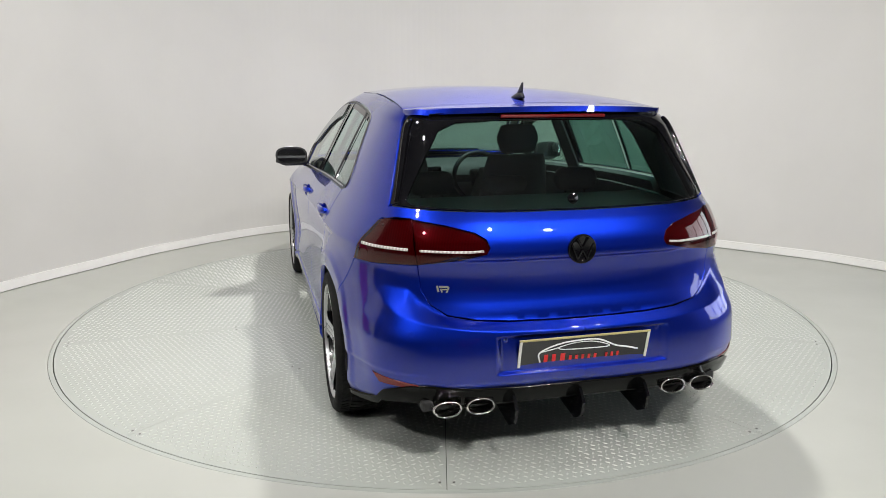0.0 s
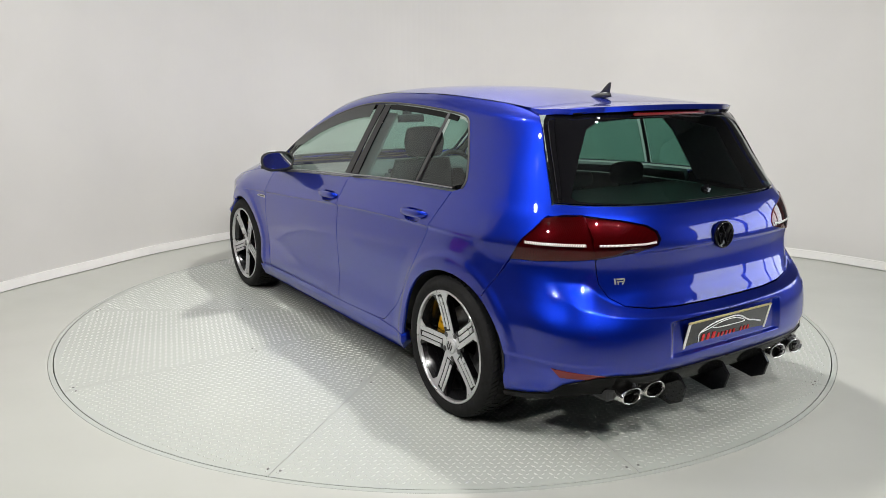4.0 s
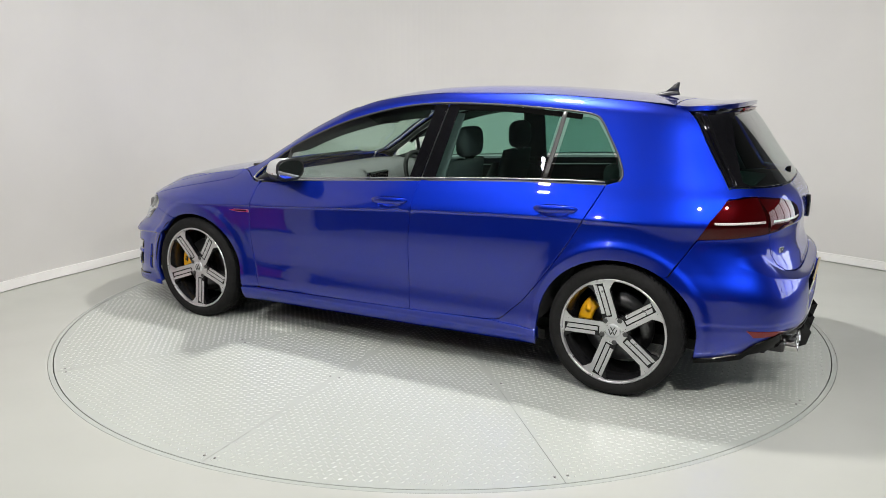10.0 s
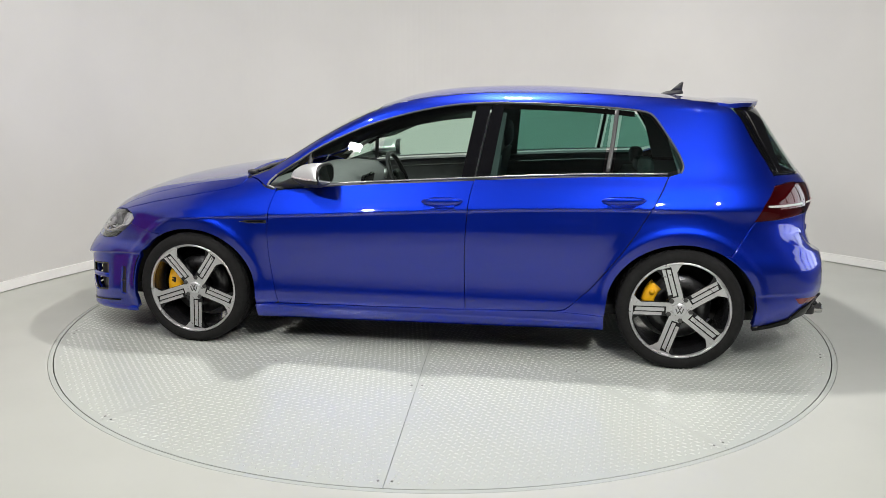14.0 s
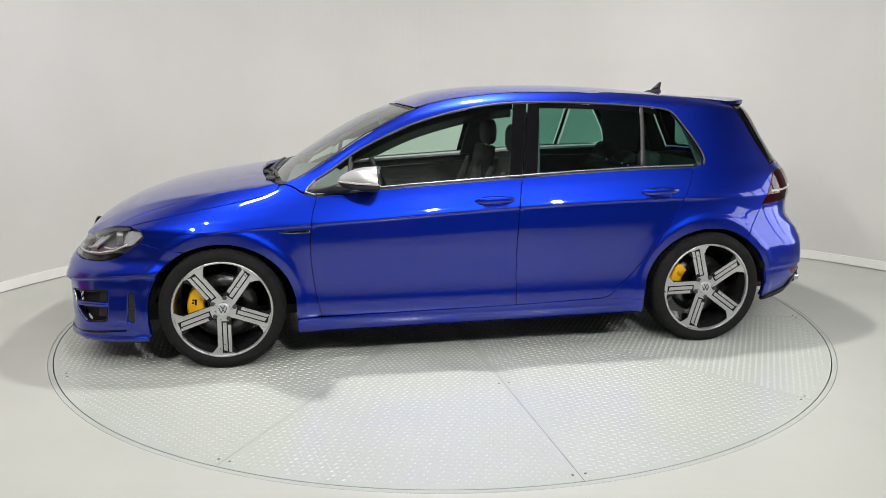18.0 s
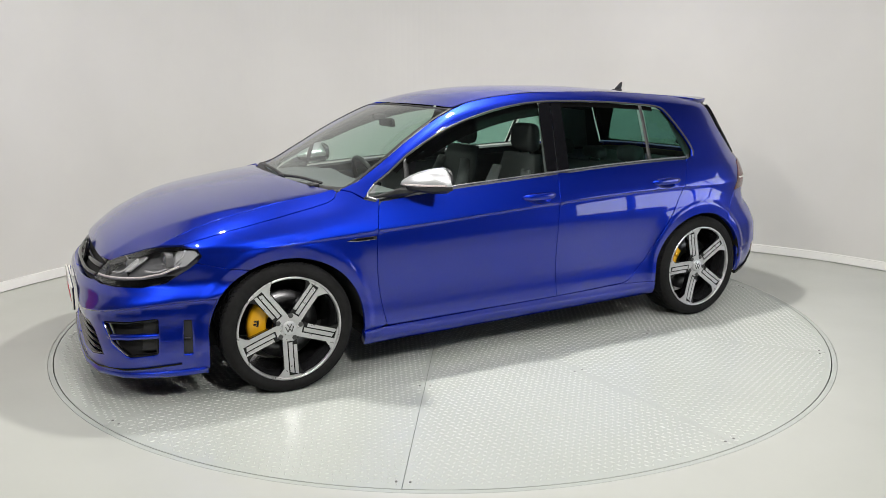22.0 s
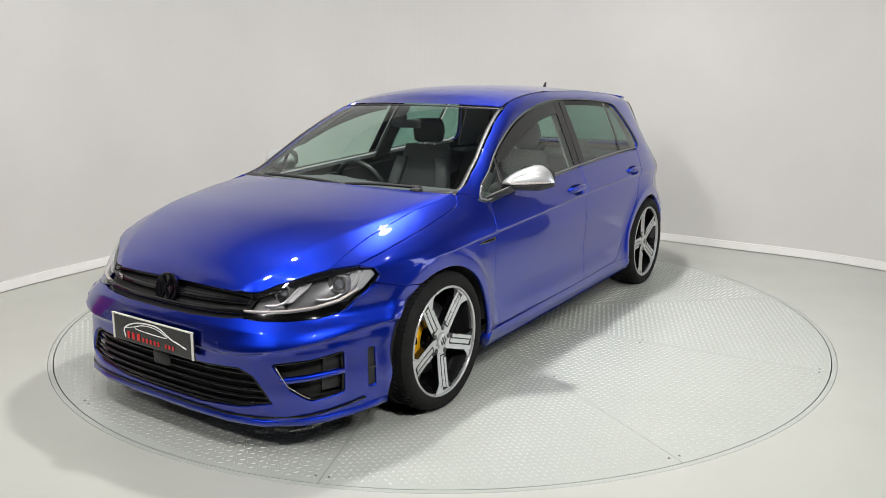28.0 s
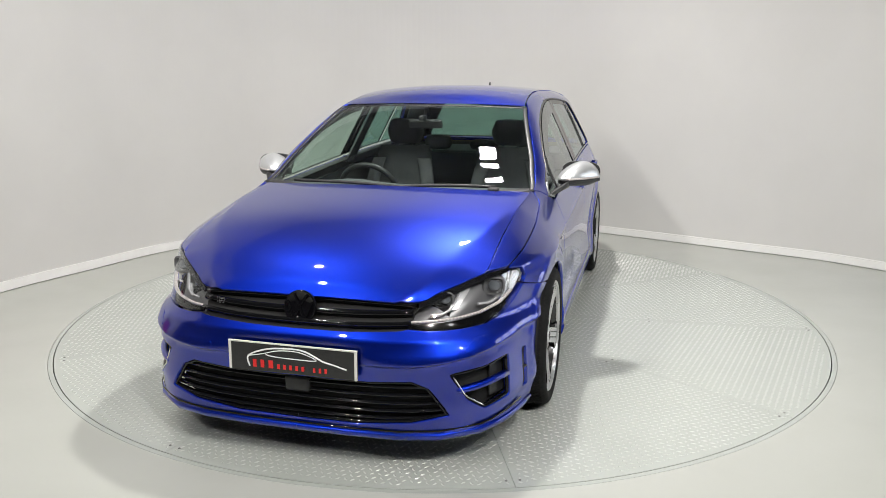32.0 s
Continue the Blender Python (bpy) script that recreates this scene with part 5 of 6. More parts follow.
    for y0, y1, dx in ((0.10, -0.52, 0.012), (0.52, 0.02, 0.03)):
        secs = []
        for t in np.linspace(0, 1, 14):
            b = 0.5 - 0.5 * (y0 + (y1 - y0) * t) / 0.70
            p = screen_fun(np.array(1 - b), np.array(0.045 + 0.025 * math.sin(math.pi * t)))
            secs.append([(p[0] + 0.012 + c, p[1], p[2] + 0.016 + d) for c, d in oval(0, 0, 0.010, 0.008, 8)])
        w = lofted("wiper", secs, SATIN_BLACK, car, "black windscreen wiper")
        bm = bmesh.new()
        b = 0.5 - 0.5 * y0 / 0.70
        p = screen_fun(np.array(1 - b), np.array(0.02))
        box_bm(bm, (p[0] + 0.03, p[1], p[2] + 0.012), (0.05, 0.05, 0.024), bevel=0.008)
        part("wiper_pivot", bm, SATIN_BLACK, w)
    # shark-fin aerial
    ant = tagged(new("aerial"), "black shark-fin aerial")
    ant.parent = car
    z0 = float(ROOF_C(-1.30))
    secs = []
    for h, xa, xb, w in ((-0.004, -1.225, -1.378, 0.024), (0.009, -1.240, -1.374, 0.020), (0.020, -1.285, -1.368, 0.012)):
        secs.append([(x, y, z0 + h - 0.10 * (x + 1.30)) for x, y in oval(0.5 * (xa + xb), 0, 0.5 * (xa - xb), w, 16)])
    lofted("base", secs, SATIN_BLACK, ant)
    secs = []
    for h, xa, xb, w in ((0.016, -1.298, -1.368, 0.010), (0.040, -1.325, -1.371, 0.007), (0.062, -1.350, -1.374, 0.0045), (0.069, -1.361, -1.374, 0.003)):
        secs.append([(x, y, z0 + h) for x, y in oval(0.5 * (xa + xb), 0, 0.5 * (xa - xb), w, 12)])
    lofted("fin", secs, SATIN_BLACK, ant)


def number_plate(car, m, kind):
    plate = new("number_plate")
    plate.parent = car
    plate.matrix_basis = m
    tagged(plate, "black dealer plate with a white car outline and red lettering bars")
    bm = bmesh.new()
    box_bm(bm, (0, 0, 0), (0.010, 0.524, 0.114), bevel=0.004)
    part("backing", bm, PLATE_BLACK, plate, smooth=False)
    for y in (-0.252, 0.252):
        bm = bmesh.new()
        box_bm(bm, (0.0045, y * 1.016, 0), (0.008, 0.011, 0.114), bevel=0.003)
        part("end_strip", bm, PLATE_EDGE, plate, smooth=False)
    bm = bmesh.new()
    box_bm(bm, (0.004, 0, 0.0565), (0.008, 0.524, 0.005))
    part("top_strip", bm, PLATE_EDGE if kind == 2 else YELLOW_EDGE, plate, smooth=False)
    # lettering drawn as plain bars: three tall, nine short
    y = -0.165
    for k, (w, h) in enumerate([(0.024, 0.030), (0.024, 0.030), (0.030, 0.030)] + [(0.017, 0.018)] * 5 + [(0.015, 0.018)] * 3):
        if k == 8:
            y += 0.022
        bm = bmesh.new()
        box_bm(bm, (0.0065, y + w / 2, -0.040 + h / 2), (0.002, w * 0.6, h))
        part("letter_bar", bm, RED_INK, plate, smooth=False)
        y += w + 0.008

    def flat(u, v):
        return np.stack([np.full_like(u, 0.0060), -u, v], -1)
    arc = curve([(0.175, -0.040), (0.178, 0.002), (0.10, 0.034), (0.0, 0.043), (-0.06, 0.036), (-0.125, 0.006), (-0.17, -0.004), (-0.22, -0.018)], 6)
    strip("car_outline", flat, arc[::-1], 0.0062, 0.0015, WHITE_INK, plate)
    arc = curve([(0.178, 0.002), (0.12, 0.014), (0.06, 0.030), (0.0, 0.034), (-0.05, 0.028), (-0.10, 0.006), (0.0, 0.004), (0.09, 0.008), (0.11, 0.018)], 5)
    strip("car_outline", flat, arc[::-1], 0.0036, 0.0015, WHITE_INK, plate)
    return plate


def emblem(parent, at, r, face, tilt=0):
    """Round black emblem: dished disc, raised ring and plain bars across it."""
    em = new("emblem")
    em.parent = parent
    em.matrix_basis = Matrix.Translation(at) @ pose(0, 0, 0, 0, tilt, 0 if face > 0 else 180)
    tagged(em, "round gloss black emblem")
    rings = [[(x, a, b) for a, b in oval(0, 0, q * r, q * r, 36)] for x, q in ((-0.01, 0.98), (0.004, 1.0), (0.010, 0.97), (0.011, 0.91), (0.006, 0.86), (0.005, 0.2))]
    lofted("disc", rings, GLOSS_BLACK, em)
    for pts in ([(-0.40, 0.72), (-0.02, 0.10)], [(0.40, 0.72), (0.02, 0.10)], [(-0.75, 0.32), (-0.34, -0.66)], [(0.75, 0.32), (0.34, -0.66)], [(-0.34, -0.66), (0.0, -0.02)], [(0.34, -0.66), (0.0, -0.02)]):
        (a, b), (c, d) = pts
        bm = bmesh.new()
        ang = math.degrees(math.atan2(d - b, c - a))
        box_bm(bm, (0.008, (a + c) / 2 * r, (b + d) / 2 * r), (0.006, math.hypot(c - a, d - b) * r, 0.13 * r), pose(0, 0, 0, ang, 0, 0), bevel=0.0015)
        part("bar", bm, GLOSS_BLACK, em, smooth=False)


def r_badge(parent, m, w):
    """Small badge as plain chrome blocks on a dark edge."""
    bd = new("badge")
    bd.parent = parent
    bd.matrix_basis = m
    tagged(bd, "small chrome and black badge")
    k = w / 0.06
    for y, z, sy, sz, a in ((0.020, 0, 0.008, 0.026, -12), (-0.002, 0.0085, 0.034, 0.008, 0), (-0.019, 0.003, 0.007, 0.014, 0), (-0.004, -0.002, 0.026, 0.006, 0), (-0.014, -0.009, 0.007, 0.012, 30), (0.006, -0.006, 0.007, 0.016, -12)):
        bm = bmesh.new()
        box_bm(bm, (0.004, -y * k, z * k), (0.006, sy * k, sz * k), pose(0, 0, 0, -a, 0, 0), bevel=0.001)
        part("stroke", bm, CHROME, bd, smooth=False)


def front_end(car):
    """Radiator grille, lower grille, side intakes, headlamps."""
    # upper grille: black backing, two slats, emblem, badge
    gr = tagged(new("grille"), "gloss black radiator grille with two slats")
    gr.parent = car
    back = [(MIDF, 0.540)] + mapped(F, [(0.2, 0.542), (0.40, 0.550), (0.432, 0.558), (0.446, 0.632), (0.40, 0.642), (0.2, 0.650)]) + [(MIDF, 0.652)]
    wide_panel("backing", line(back, 0.02) + line([back[-1], back[0]], 0.02)[1:-1], UNDER, gr, mid=MIDF, off=-0.030, thick=0.01, gap=0, step=0.04)
    for z, w in ((0.566, 0.020), (0.603, 0.026)):
        wide_strip("slat", [(MIDF - 0.0005, z)] + mapped(F, [(0.1, z), (0.2, z + 0.001), (0.3, z + 0.003), (0.40, z + 0.006), (0.436, z + 0.008)]), w, 0.016, GLOSS_BLACK, gr, off=-0.020)
    wide_strip("top_edge", [(MIDF - 0.0005, 0.640)] + mapped(F, [(0.1, 0.640), (0.2, 0.639), (0.3, 0.637), (0.40, 0.633), (0.440, 0.628)]), 0.022, 0.012, GLOSS_BLACK, gr, off=-0.014)
    emblem(gr, (2.104, 0, 0.604), 0.066, 1, -14)
    r_badge(gr, Matrix.Translation((2.075, -0.352, 0.598)) @ pose(0, 0, 0, 0, -14, -14), 0.056)
    # lower grille
    lg = tagged(new("lower_grille"), "gloss black lower grille with thin slats")
    lg.parent = car
    hole = [(MIDF, 0.180)] + mapped(F, [(0.25, 0.182), (0.45, 0.198), (0.60, 0.224), (0.525, 0.340), (0.455, 0.368), (0.30, 0.360)]) + [(MIDF, 0.358)]
    wide_panel("backing", line(hole, 0.02) + line([hole[-1], hole[0]], 0.02)[1:-1], UNDER, lg, mid=MIDF, off=-0.055, thick=0.01, gap=0.0, step=0.04)
    for z0, z1, ye in ((0.330, 0.338, 0.50), (0.298, 0.306, 0.53), (0.266, 0.276, 0.555), (0.234, 0.248, 0.575), (0.206, 0.222, 0.588)):
        wide_strip("slat", [(MIDF - 0.0005, z0)] + [F(ye * t, z0 + (z1 - z0) * t * t) for t in (0.2, 0.4, 0.6, 0.8, 1.0)], 0.012, 0.014, GLOSS_BLACK, lg, off=-0.022)
    wide_strip("rim", [(MIDF - 0.0005, 0.188)] + mapped(F, [(0.25, 0.191), (0.45, 0.207), (0.578, 0.231), (0.510, 0.333), (0.452, 0.357), (0.30, 0.349)]) + [(MIDF - 0.0005, 0.347)], 0.014, 0.010, GLOSS_BLACK, lg, off=-0.016)
    bm = bmesh.new()
    box_bm(bm, (2.150, 0.0, 0.318), (0.03, 0.105, 0.070), bevel=0.014)
    part("sensor_cover", bm, SATIN_BLACK, lg, "dark grey radar sensor cover")
    for s in (1, -1):
        intake = mapped(F, [(0.580, 0.390), (0.70, 0.404)]) + [S(1.880, 0.420), S(1.890, 0.246)] + mapped(F, [(0.70, 0.228), (0.64, 0.283)])
        side_in = tagged(new("side_intake"), "black side air intake with a blue blade")
        side_in.parent = car
        panel("backing", line(intake, 0.02), UNDER, side_in, side=s, off=-0.050, thick=0.01, gap=-0.01, step=0.04)
        strip("blade", body, line([F(0.610, 0.318), F(0.70, 0.328), S(1.960, 0.334), S(1.890, 0.337)], 0.02), 0.026, 0.016, PAINT, side_in, side=s, off=-0.016)
        strip("rim", body, shrink(line(intake, 0.015), 0.008), 0.010, 0.010, GLOSS_BLACK, side_in, side=s, off=-0.016, close=True)
        strip("bright_edge", body, line([F(0.60, 0.378), F(0.640, 0.300), F(0.700, 0.244)], 0.015), 0.006, 0.006, CHROME, side_in, side=s, off=-0.006)
        panel("end_plate", line([S(1.97, 0.26), S(1.895, 0.262), S(1.886, 0.41), S(1.955, 0.402)], 0.02), SATIN_BLACK, side_in, side=s, off=-0.035, thick=0.01, gap=0, step=0.04)
        vent = [S(1.752, 0.240), S(1.794, 0.240), S(1.786, 0.410), S(1.748, 0.410)]
        panel("vent_backing", line(vent, 0.02), SATIN_BLACK, side_in, side=s, off=-0.012, thick=0.01, gap=0, step=0.03)
        strip("vent_bar", body, line([S(1.755, 0.322), S(1.788, 0.322)], 0.01), 0.010, 0.006, SATIN_BLACK, side_in, side=s, off=-0.010)
        headlamp(car, s)
        # washer flap and parking sensor outlines on the bumper
        flap = rounded([F(0.625, 0.470), F(0.690, 0.470), F(0.705, 0.512), F(0.655, 0.512)], 0.01, 3)
        panel("washer_flap", flap, PAINT, car, side=s, off=0.0015, thick=0.003, gap=0, step=0.03)
        for y, z in ((0.36, 0.445), (0.60, 0.440)):
            ring = [F(y + a, z + b) for a, b in oval(0, 0, 0.011, 0.011, 12)]
            panel("parking_sensor", ring, PAINT, car, side=s, off=0.0012, thick=0.002, gap=0, step=0.03)
    # badges on the wings
    for s in (1, -1):
        blade = [S(1.020, 0.698), S(0.975, 0.706), S(0.868, 0.709), S(0.868, 0.694), S(0.965, 0.692)]
        b = panel("wing_badge", line(blade, 0.02), CHROME, car, side=s, off=0.004, thick=0.004, gap=0, step=0.03, label="chrome arrow badge with black inlay")
        panel("inlay", line([S(0.985, 0.7005), S(0.885, 0.7055), S(0.885, 0.6975), S(0.970, 0.6965)], 0.02), GLOSS_BLACK, b, side=s, off=0.005, thick=0.002, gap=0, step=0.03)


def headlamp(car, s):
    lamp = tagged(new("headlamp"), "clear headlamp with twin projectors and a light strip")
    lamp.parent = car
    outline = HEADLAMP
    lens = panel("lens", line(outline, 0.015), LENS, lamp, side=s, off=0.001, thick=0.004, step=0.03, gap=0.0025)
    lens.visible_shadow = False
    panel("bowl", line(outline, 0.015), LAMP_DARK, lamp, side=s, off=-0.055, thick=0.01, step=0.03, gap=-0.004)
    # dark upper brow, bright light strip with a dark ribbed band under it
    brow = mapped(F, [(0.455, 0.622), (0.52, 0.644), (0.60, 0.676), (0.66, 0.698)]) + mapped(S, [(1.80, 0.708), (1.765, 0.716), (1.757, 0.726), (1.80, 0.722)]) + mapped(F, [(0.658, 0.717), (0.626, 0.706), (0.576, 0.686), (0.51, 0.660), (0.449, 0.632)])
    panel("brow", line(brow, 0.015), GLOSS_BLACK, lamp, side=s, off=-0.003, thick=0.012, step=0.03, gap=0)
    low = mapped(F, [(0.437, 0.561), (0.50, 0.551), (0.60, 0.549)]) + mapped(S, [(1.93, 0.552), (1.838, 0.570), (1.800, 0.594), (1.85, 0.592), (1.93, 0.578)]) + mapped(F, [(0.60, 0.572), (0.50, 0.570), (0.437, 0.572)])
    panel("lower_band", line(low, 0.012), DEEP_BLACK, lamp, side=s, off=-0.016, thick=0.008, step=0.03, gap=0, label="dark ribbed band with small lights")
    strip("light_strip", body, line(mapped(F, [(0.436, 0.577), (0.50, 0.577), (0.60, 0.581)]) + mapped(S, [(1.93, 0.588), (1.85, 0.606), (1.778, 0.640)]), 0.012), 0.010, 0.010, WHITE_IN, lamp, side=s, off=-0.014)
    # bright U-shaped guides round two dark projectors, and the outer reflector
    strip("light_guide", body, line(mapped(F, [(0.590, 0.672), (0.580, 0.640), (0.568, 0.616), (0.545, 0.603), (0.50, 0.602)]), 0.008), 0.009, 0.010, LAMP_SILVER, lamp, side=s, off=-0.030)
    strip("light_guide", body, line(mapped(S, [(1.752, 0.712), (1.780, 0.672), (1.812, 0.636), (1.860, 0.618)]) + mapped(F, [(0.70, 0.612), (0.665, 0.620)]), 0.008), 0.010, 0.010, LAMP_SILVER, lamp, side=s, off=-0.030)
    for fin in (mapped(F, [(0.560, 0.612), (0.592, 0.616), (0.622, 0.684), (0.582, 0.666)]), mapped(S, [(1.845, 0.624), (1.800, 0.630), (1.742, 0.702), (1.782, 0.708)])):
        panel("reflector_fin", line(fin, 0.012), LAMP_SILVER, lamp, side=s, off=-0.026, thick=0.012, step=0.02, gap=0)
    side_piece = mapped(S, [(1.785, 0.632), (1.755, 0.640), (1.700, 0.690), (1.712, 0.706), (1.738, 0.706)])
    panel("side_reflector", line(side_piece, 0.012), LAMP_SILVER, lamp, side=s, off=-0.018, thick=0.006, step=0.03, gap=0)
    for y, z, r in ((0.528, 0.632, 0.028), (0.690, 0.662, 0.032)):
        P = body(float(uy(y, z, 1)), z)
        c = Vector((P[0] - 0.050, P[1], P[2]))
        rings = []
        for d, q in ((-0.02, 1.30), (0.010, 1.36), (0.012, 1.20), (-0.004, 0.98), (0.0, 0.94)):
            rings.append([(c.x + d - 0.10 * a, s * (c.y + a), c.z + b) for a, b in oval(0, 0, q * r, q * r * 0.85, 28, 4.0)])
        lofted("projector_bezel", rings, LAMP_DARK, lamp, smooth_=False)
        rings = [[(c.x - 0.004 + 0.020 * math.cos(t), s * (c.y + a), c.z + b) for a, b in oval(0, 0, r * 0.86 * math.sin(t) + 1e-4, r * 0.76 * math.sin(t) + 1e-4, 20)] for t in np.linspace(math.pi / 2, 0.02, 7)]
        lofted("projector", rings, PROJECTOR, lamp)


def wheel(car, x, y_out, spin, s, name):
    """Tyre with tread blocks, black barrel, five machined spokes, disc and caliper. Built facing +y."""
    w = tagged(new("wheel"), "black low-profile tyre on a five-spoke machined alloy wheel")
    w.parent = car
    w.matrix_basis = pose(x, s * 0.0, HUB_Z) @ (Matrix() if s > 0 else Matrix.Diagonal((1, -1, 1, 1)))
    yo = y_out
    n = 72

    def ring(y, r):
        return [(r * math.cos(2 * math.pi * k / n), y, r * math.sin(2 * math.pi * k / n)) for k in range(n)]
    def fat(r):                              # tyre radius from the rim outwards
        return r if r < 0.252 else 0.252 + (r - 0.252) * 1.075
    prof = [(yo - 0.012, 0.240), (yo - 0.004, 0.252), (yo + 0.004, 0.266), (yo + 0.006, 0.280), (yo + 0.001, 0.294), (yo - 0.009, 0.3035), (yo - 0.020, 0.3075), (yo - 0.10, 0.3085), (yo - 0.196, 0.3075), (yo - 0.207, 0.3035), (yo - 0.216, 0.294), (yo - 0.220, 0.270), (yo - 0.206, 0.240)]
    if s > 0:
        prof = prof[::-1]
    tyre = lofted("tyre", [ring(y, fat(r)) for y, r in prof], RUBBER, w, caps=False)
    # raised tread blocks, four rows
    verts, faces = [], []
    for row, (ya, yb, cnt) in enumerate(((yo - 0.018, yo - 0.050, 78), (yo - 0.058, yo - 0.104, 60), (yo - 0.112, yo - 0.158, 60), (yo - 0.166, yo - 0.200, 78))):
        for k in range(cnt):
            a0, a1 = 2 * math.pi * (k + 0.08) / cnt, 2 * math.pi * (k + 0.84) / cnt
            sk = 0.05 * (1 if row % 2 else -1)
            b = len(verts)
            for r in (0.3060, 0.3118):
                for yy, da in ((ya, 0), (yb, sk)):
                    for a in (a0 + da, a1 + da):
                        rr = r - (0.0022 if (row in (0, 3) and yy == (ya if row == 0 else yb)) else 0)
                        rr = fat(rr)
                        verts.append((rr * math.cos(a), yy, rr * math.sin(a)))
            faces += [(b + 4, b + 5, b + 7, b + 6), (b, b + 1, b + 5, b + 4), (b + 2, b + 6, b + 7, b + 3), (b, b + 4, b + 6, b + 2), (b + 1, b + 3, b + 7, b + 5)]
    # shoulder sipes run down the outer wall
    for k in range(78):
        a0, a1 = 2 * math.pi * (k + 0.08) / 78, 2 * math.pi * (k + 0.84) / 78
        b = len(verts)
        for r, yy in ((0.3095, yo - 0.018), (0.300, yo - 0.0035), (0.293, yo + 0.0025)):
            for a in (a0, a1):
                verts.append((fat(r) * math.cos(a), yy, fat(r) * math.sin(a)))
        faces += [(b, b + 1, b + 3, b + 2), (b + 2, b + 3, b + 5, b + 4)]
    to_object("tread", mesh_of("tread", verts, faces), RUBBER, w)
    # rim: machined outer flange, black barrel
    lofted("rim_flange", [ring(y, r) for y, r in ((yo - 0.018, 0.2385), (yo - 0.005, 0.2405), (yo - 0.001, 0.2430), (yo - 0.001, 0.2490), (yo - 0.005, 0.2525), (yo - 0.014, 0.2525))], MACHINED, w, caps=False)
    lofted("barrel", [ring(y, r) for y, r in ((yo - 0.014, 0.240), (yo - 0.055, 0.224), (yo - 0.19, 0.205), (yo - 0.20, 0.205))], BARREL, w, caps=False)
    face = yo - 0.008
    for k in range(5):
        a = math.radians(spin + 72 * k)
        c, sn = math.cos(a), math.sin(a)

        def at(r, t, y):
            return (r * c - t * sn, y, r * sn + t * c)
        # black spoke body with a foot that spreads into the rim
        st = [(0.030, 0.038), (0.060, 0.037), (0.10, 0.036), (0.15, 0.037), (0.195, 0.040), (0.222, 0.056), (0.241, 0.090)]

        def dish(r):
            return face - 0.020 * (1 - (r / 0.242) ** 2) - 0.002
        lofted("spoke", [[at(r, -h, dish(r)), at(r, h, dish(r)), at(r, h * 0.86, dish(r) - 0.034), at(r, -h * 0.86, dish(r) - 0.034)] for r, h in st], GLOSS_BLACK, w, smooth_=False)

        def land(name, ra, rb, lo, hi, skew=0.0, lift=0.0022):
            secs = []
            for q in np.linspace(0, 1, 10):
                row = []
                for tt, dy in ((lo, -0.004), (lo, 0.0), (hi, 0.0), (hi, -0.004)):
                    end = rb + (skew if tt is lo else 0.0)
                    r = ra + (end - ra) * q
                    row.append(at(r, tt(r), dish(r) + lift + dy))
                secs.append(row)
            lofted(name, secs, MACHINED, w, smooth_=False)
        # one broad machined edge that runs into the rim, and two bars framed in black
        land("spoke_edge", 0.030, 0.241, lambda r: 0.0125, lambda r: 0.0335 + 0.050 * float(smooth(0.190, 0.241, r)) ** 1.6)
        land("spoke_bar", 0.074, 0.216, lambda r: -0.0125, lambda r: 0.0060, 0.006)
        land("spoke_bar", 0.086, 0.224, lambda r: -0.0345, lambda r: -0.0185, 0.006)
        land("spoke_foot", 0.231, 0.242, lambda r: -0.040 - 0.040 * float(smooth(0.229, 0.242, r)), lambda r: 0.020)
        land("hub_land", 0.030, 0.066, lambda r: -0.024, lambda r: 0.0125)
        b = math.radians(spin - 26 + 72 * k)
        rings = [[(0.058 * math.cos(b) + q * math.cos(t), yy, 0.058 * math.sin(b) + q * math.sin(t)) for t in np.linspace(0, 2 * math.pi, 7)[:-1]] for yy, q in ((face - 0.040, 0.0130), (face - 0.017, 0.0130), (face - 0.015, 0.0105))]
        lofted("bolt", rings, DARK_TRIM, w)
    # hub, cap with plain bars
    lofted("hub", [[(r * math.cos(t), y, r * math.sin(t)) for t in np.linspace(0, 2 * math.pi, 33)[:-1]] for y, r in ((face - 0.06, 0.076), (face - 0.032, 0.076), (face - 0.026, 0.070), (face - 0.024, 0.036))], GLOSS_BLACK, w)
    cap = lofted("centre_cap", [[(r * math.cos(t), y, r * math.sin(t)) for t in np.linspace(0, 2 * math.pi, 33)[:-1]] for y, r in ((face - 0.026, 0.034), (face - 0.012, 0.034), (face - 0.009, 0.031), (face - 0.010, 0.004))], SILVER, w)
    for (a, b), (c2, d) in ([(-0.4, 0.7), (0, 0.05)], [(0.4, 0.7), (0, 0.05)], [(-0.7, 0.3), (-0.33, -0.66)], [(0.7, 0.3), (0.33, -0.66)], [(-0.33, -0.66), (0, -0.05)], [(0.33, -0.66), (0, -0.05)]):
        bm = bmesh.new()
        box_bm(bm, ((a + c2) / 2 * 0.028, face - 0.0085, (b + d) / 2 * 0.028), (math.hypot(c2 - a, d - b) * 0.028, 0.002, 0.0042), pose(0, 0, 0, 0, -math.degrees(math.atan2(d - b, c2 - a)), 0))
        part("bar", bm, DARK_TRIM, cap, smooth=False)
    # brake
    lofted("brake_disc", [[(r * math.cos(t), y, r * math.sin(t)) for t in np.linspace(0, 2 * math.pi, 49)[:-1]] for y, r in ((yo - 0.130, 0.06), (yo - 0.105, 0.075), (yo - 0.105, 0.165), (yo - 0.130, 0.168), (yo - 0.130, 0.06))], STEEL, w, caps=False)
    return w


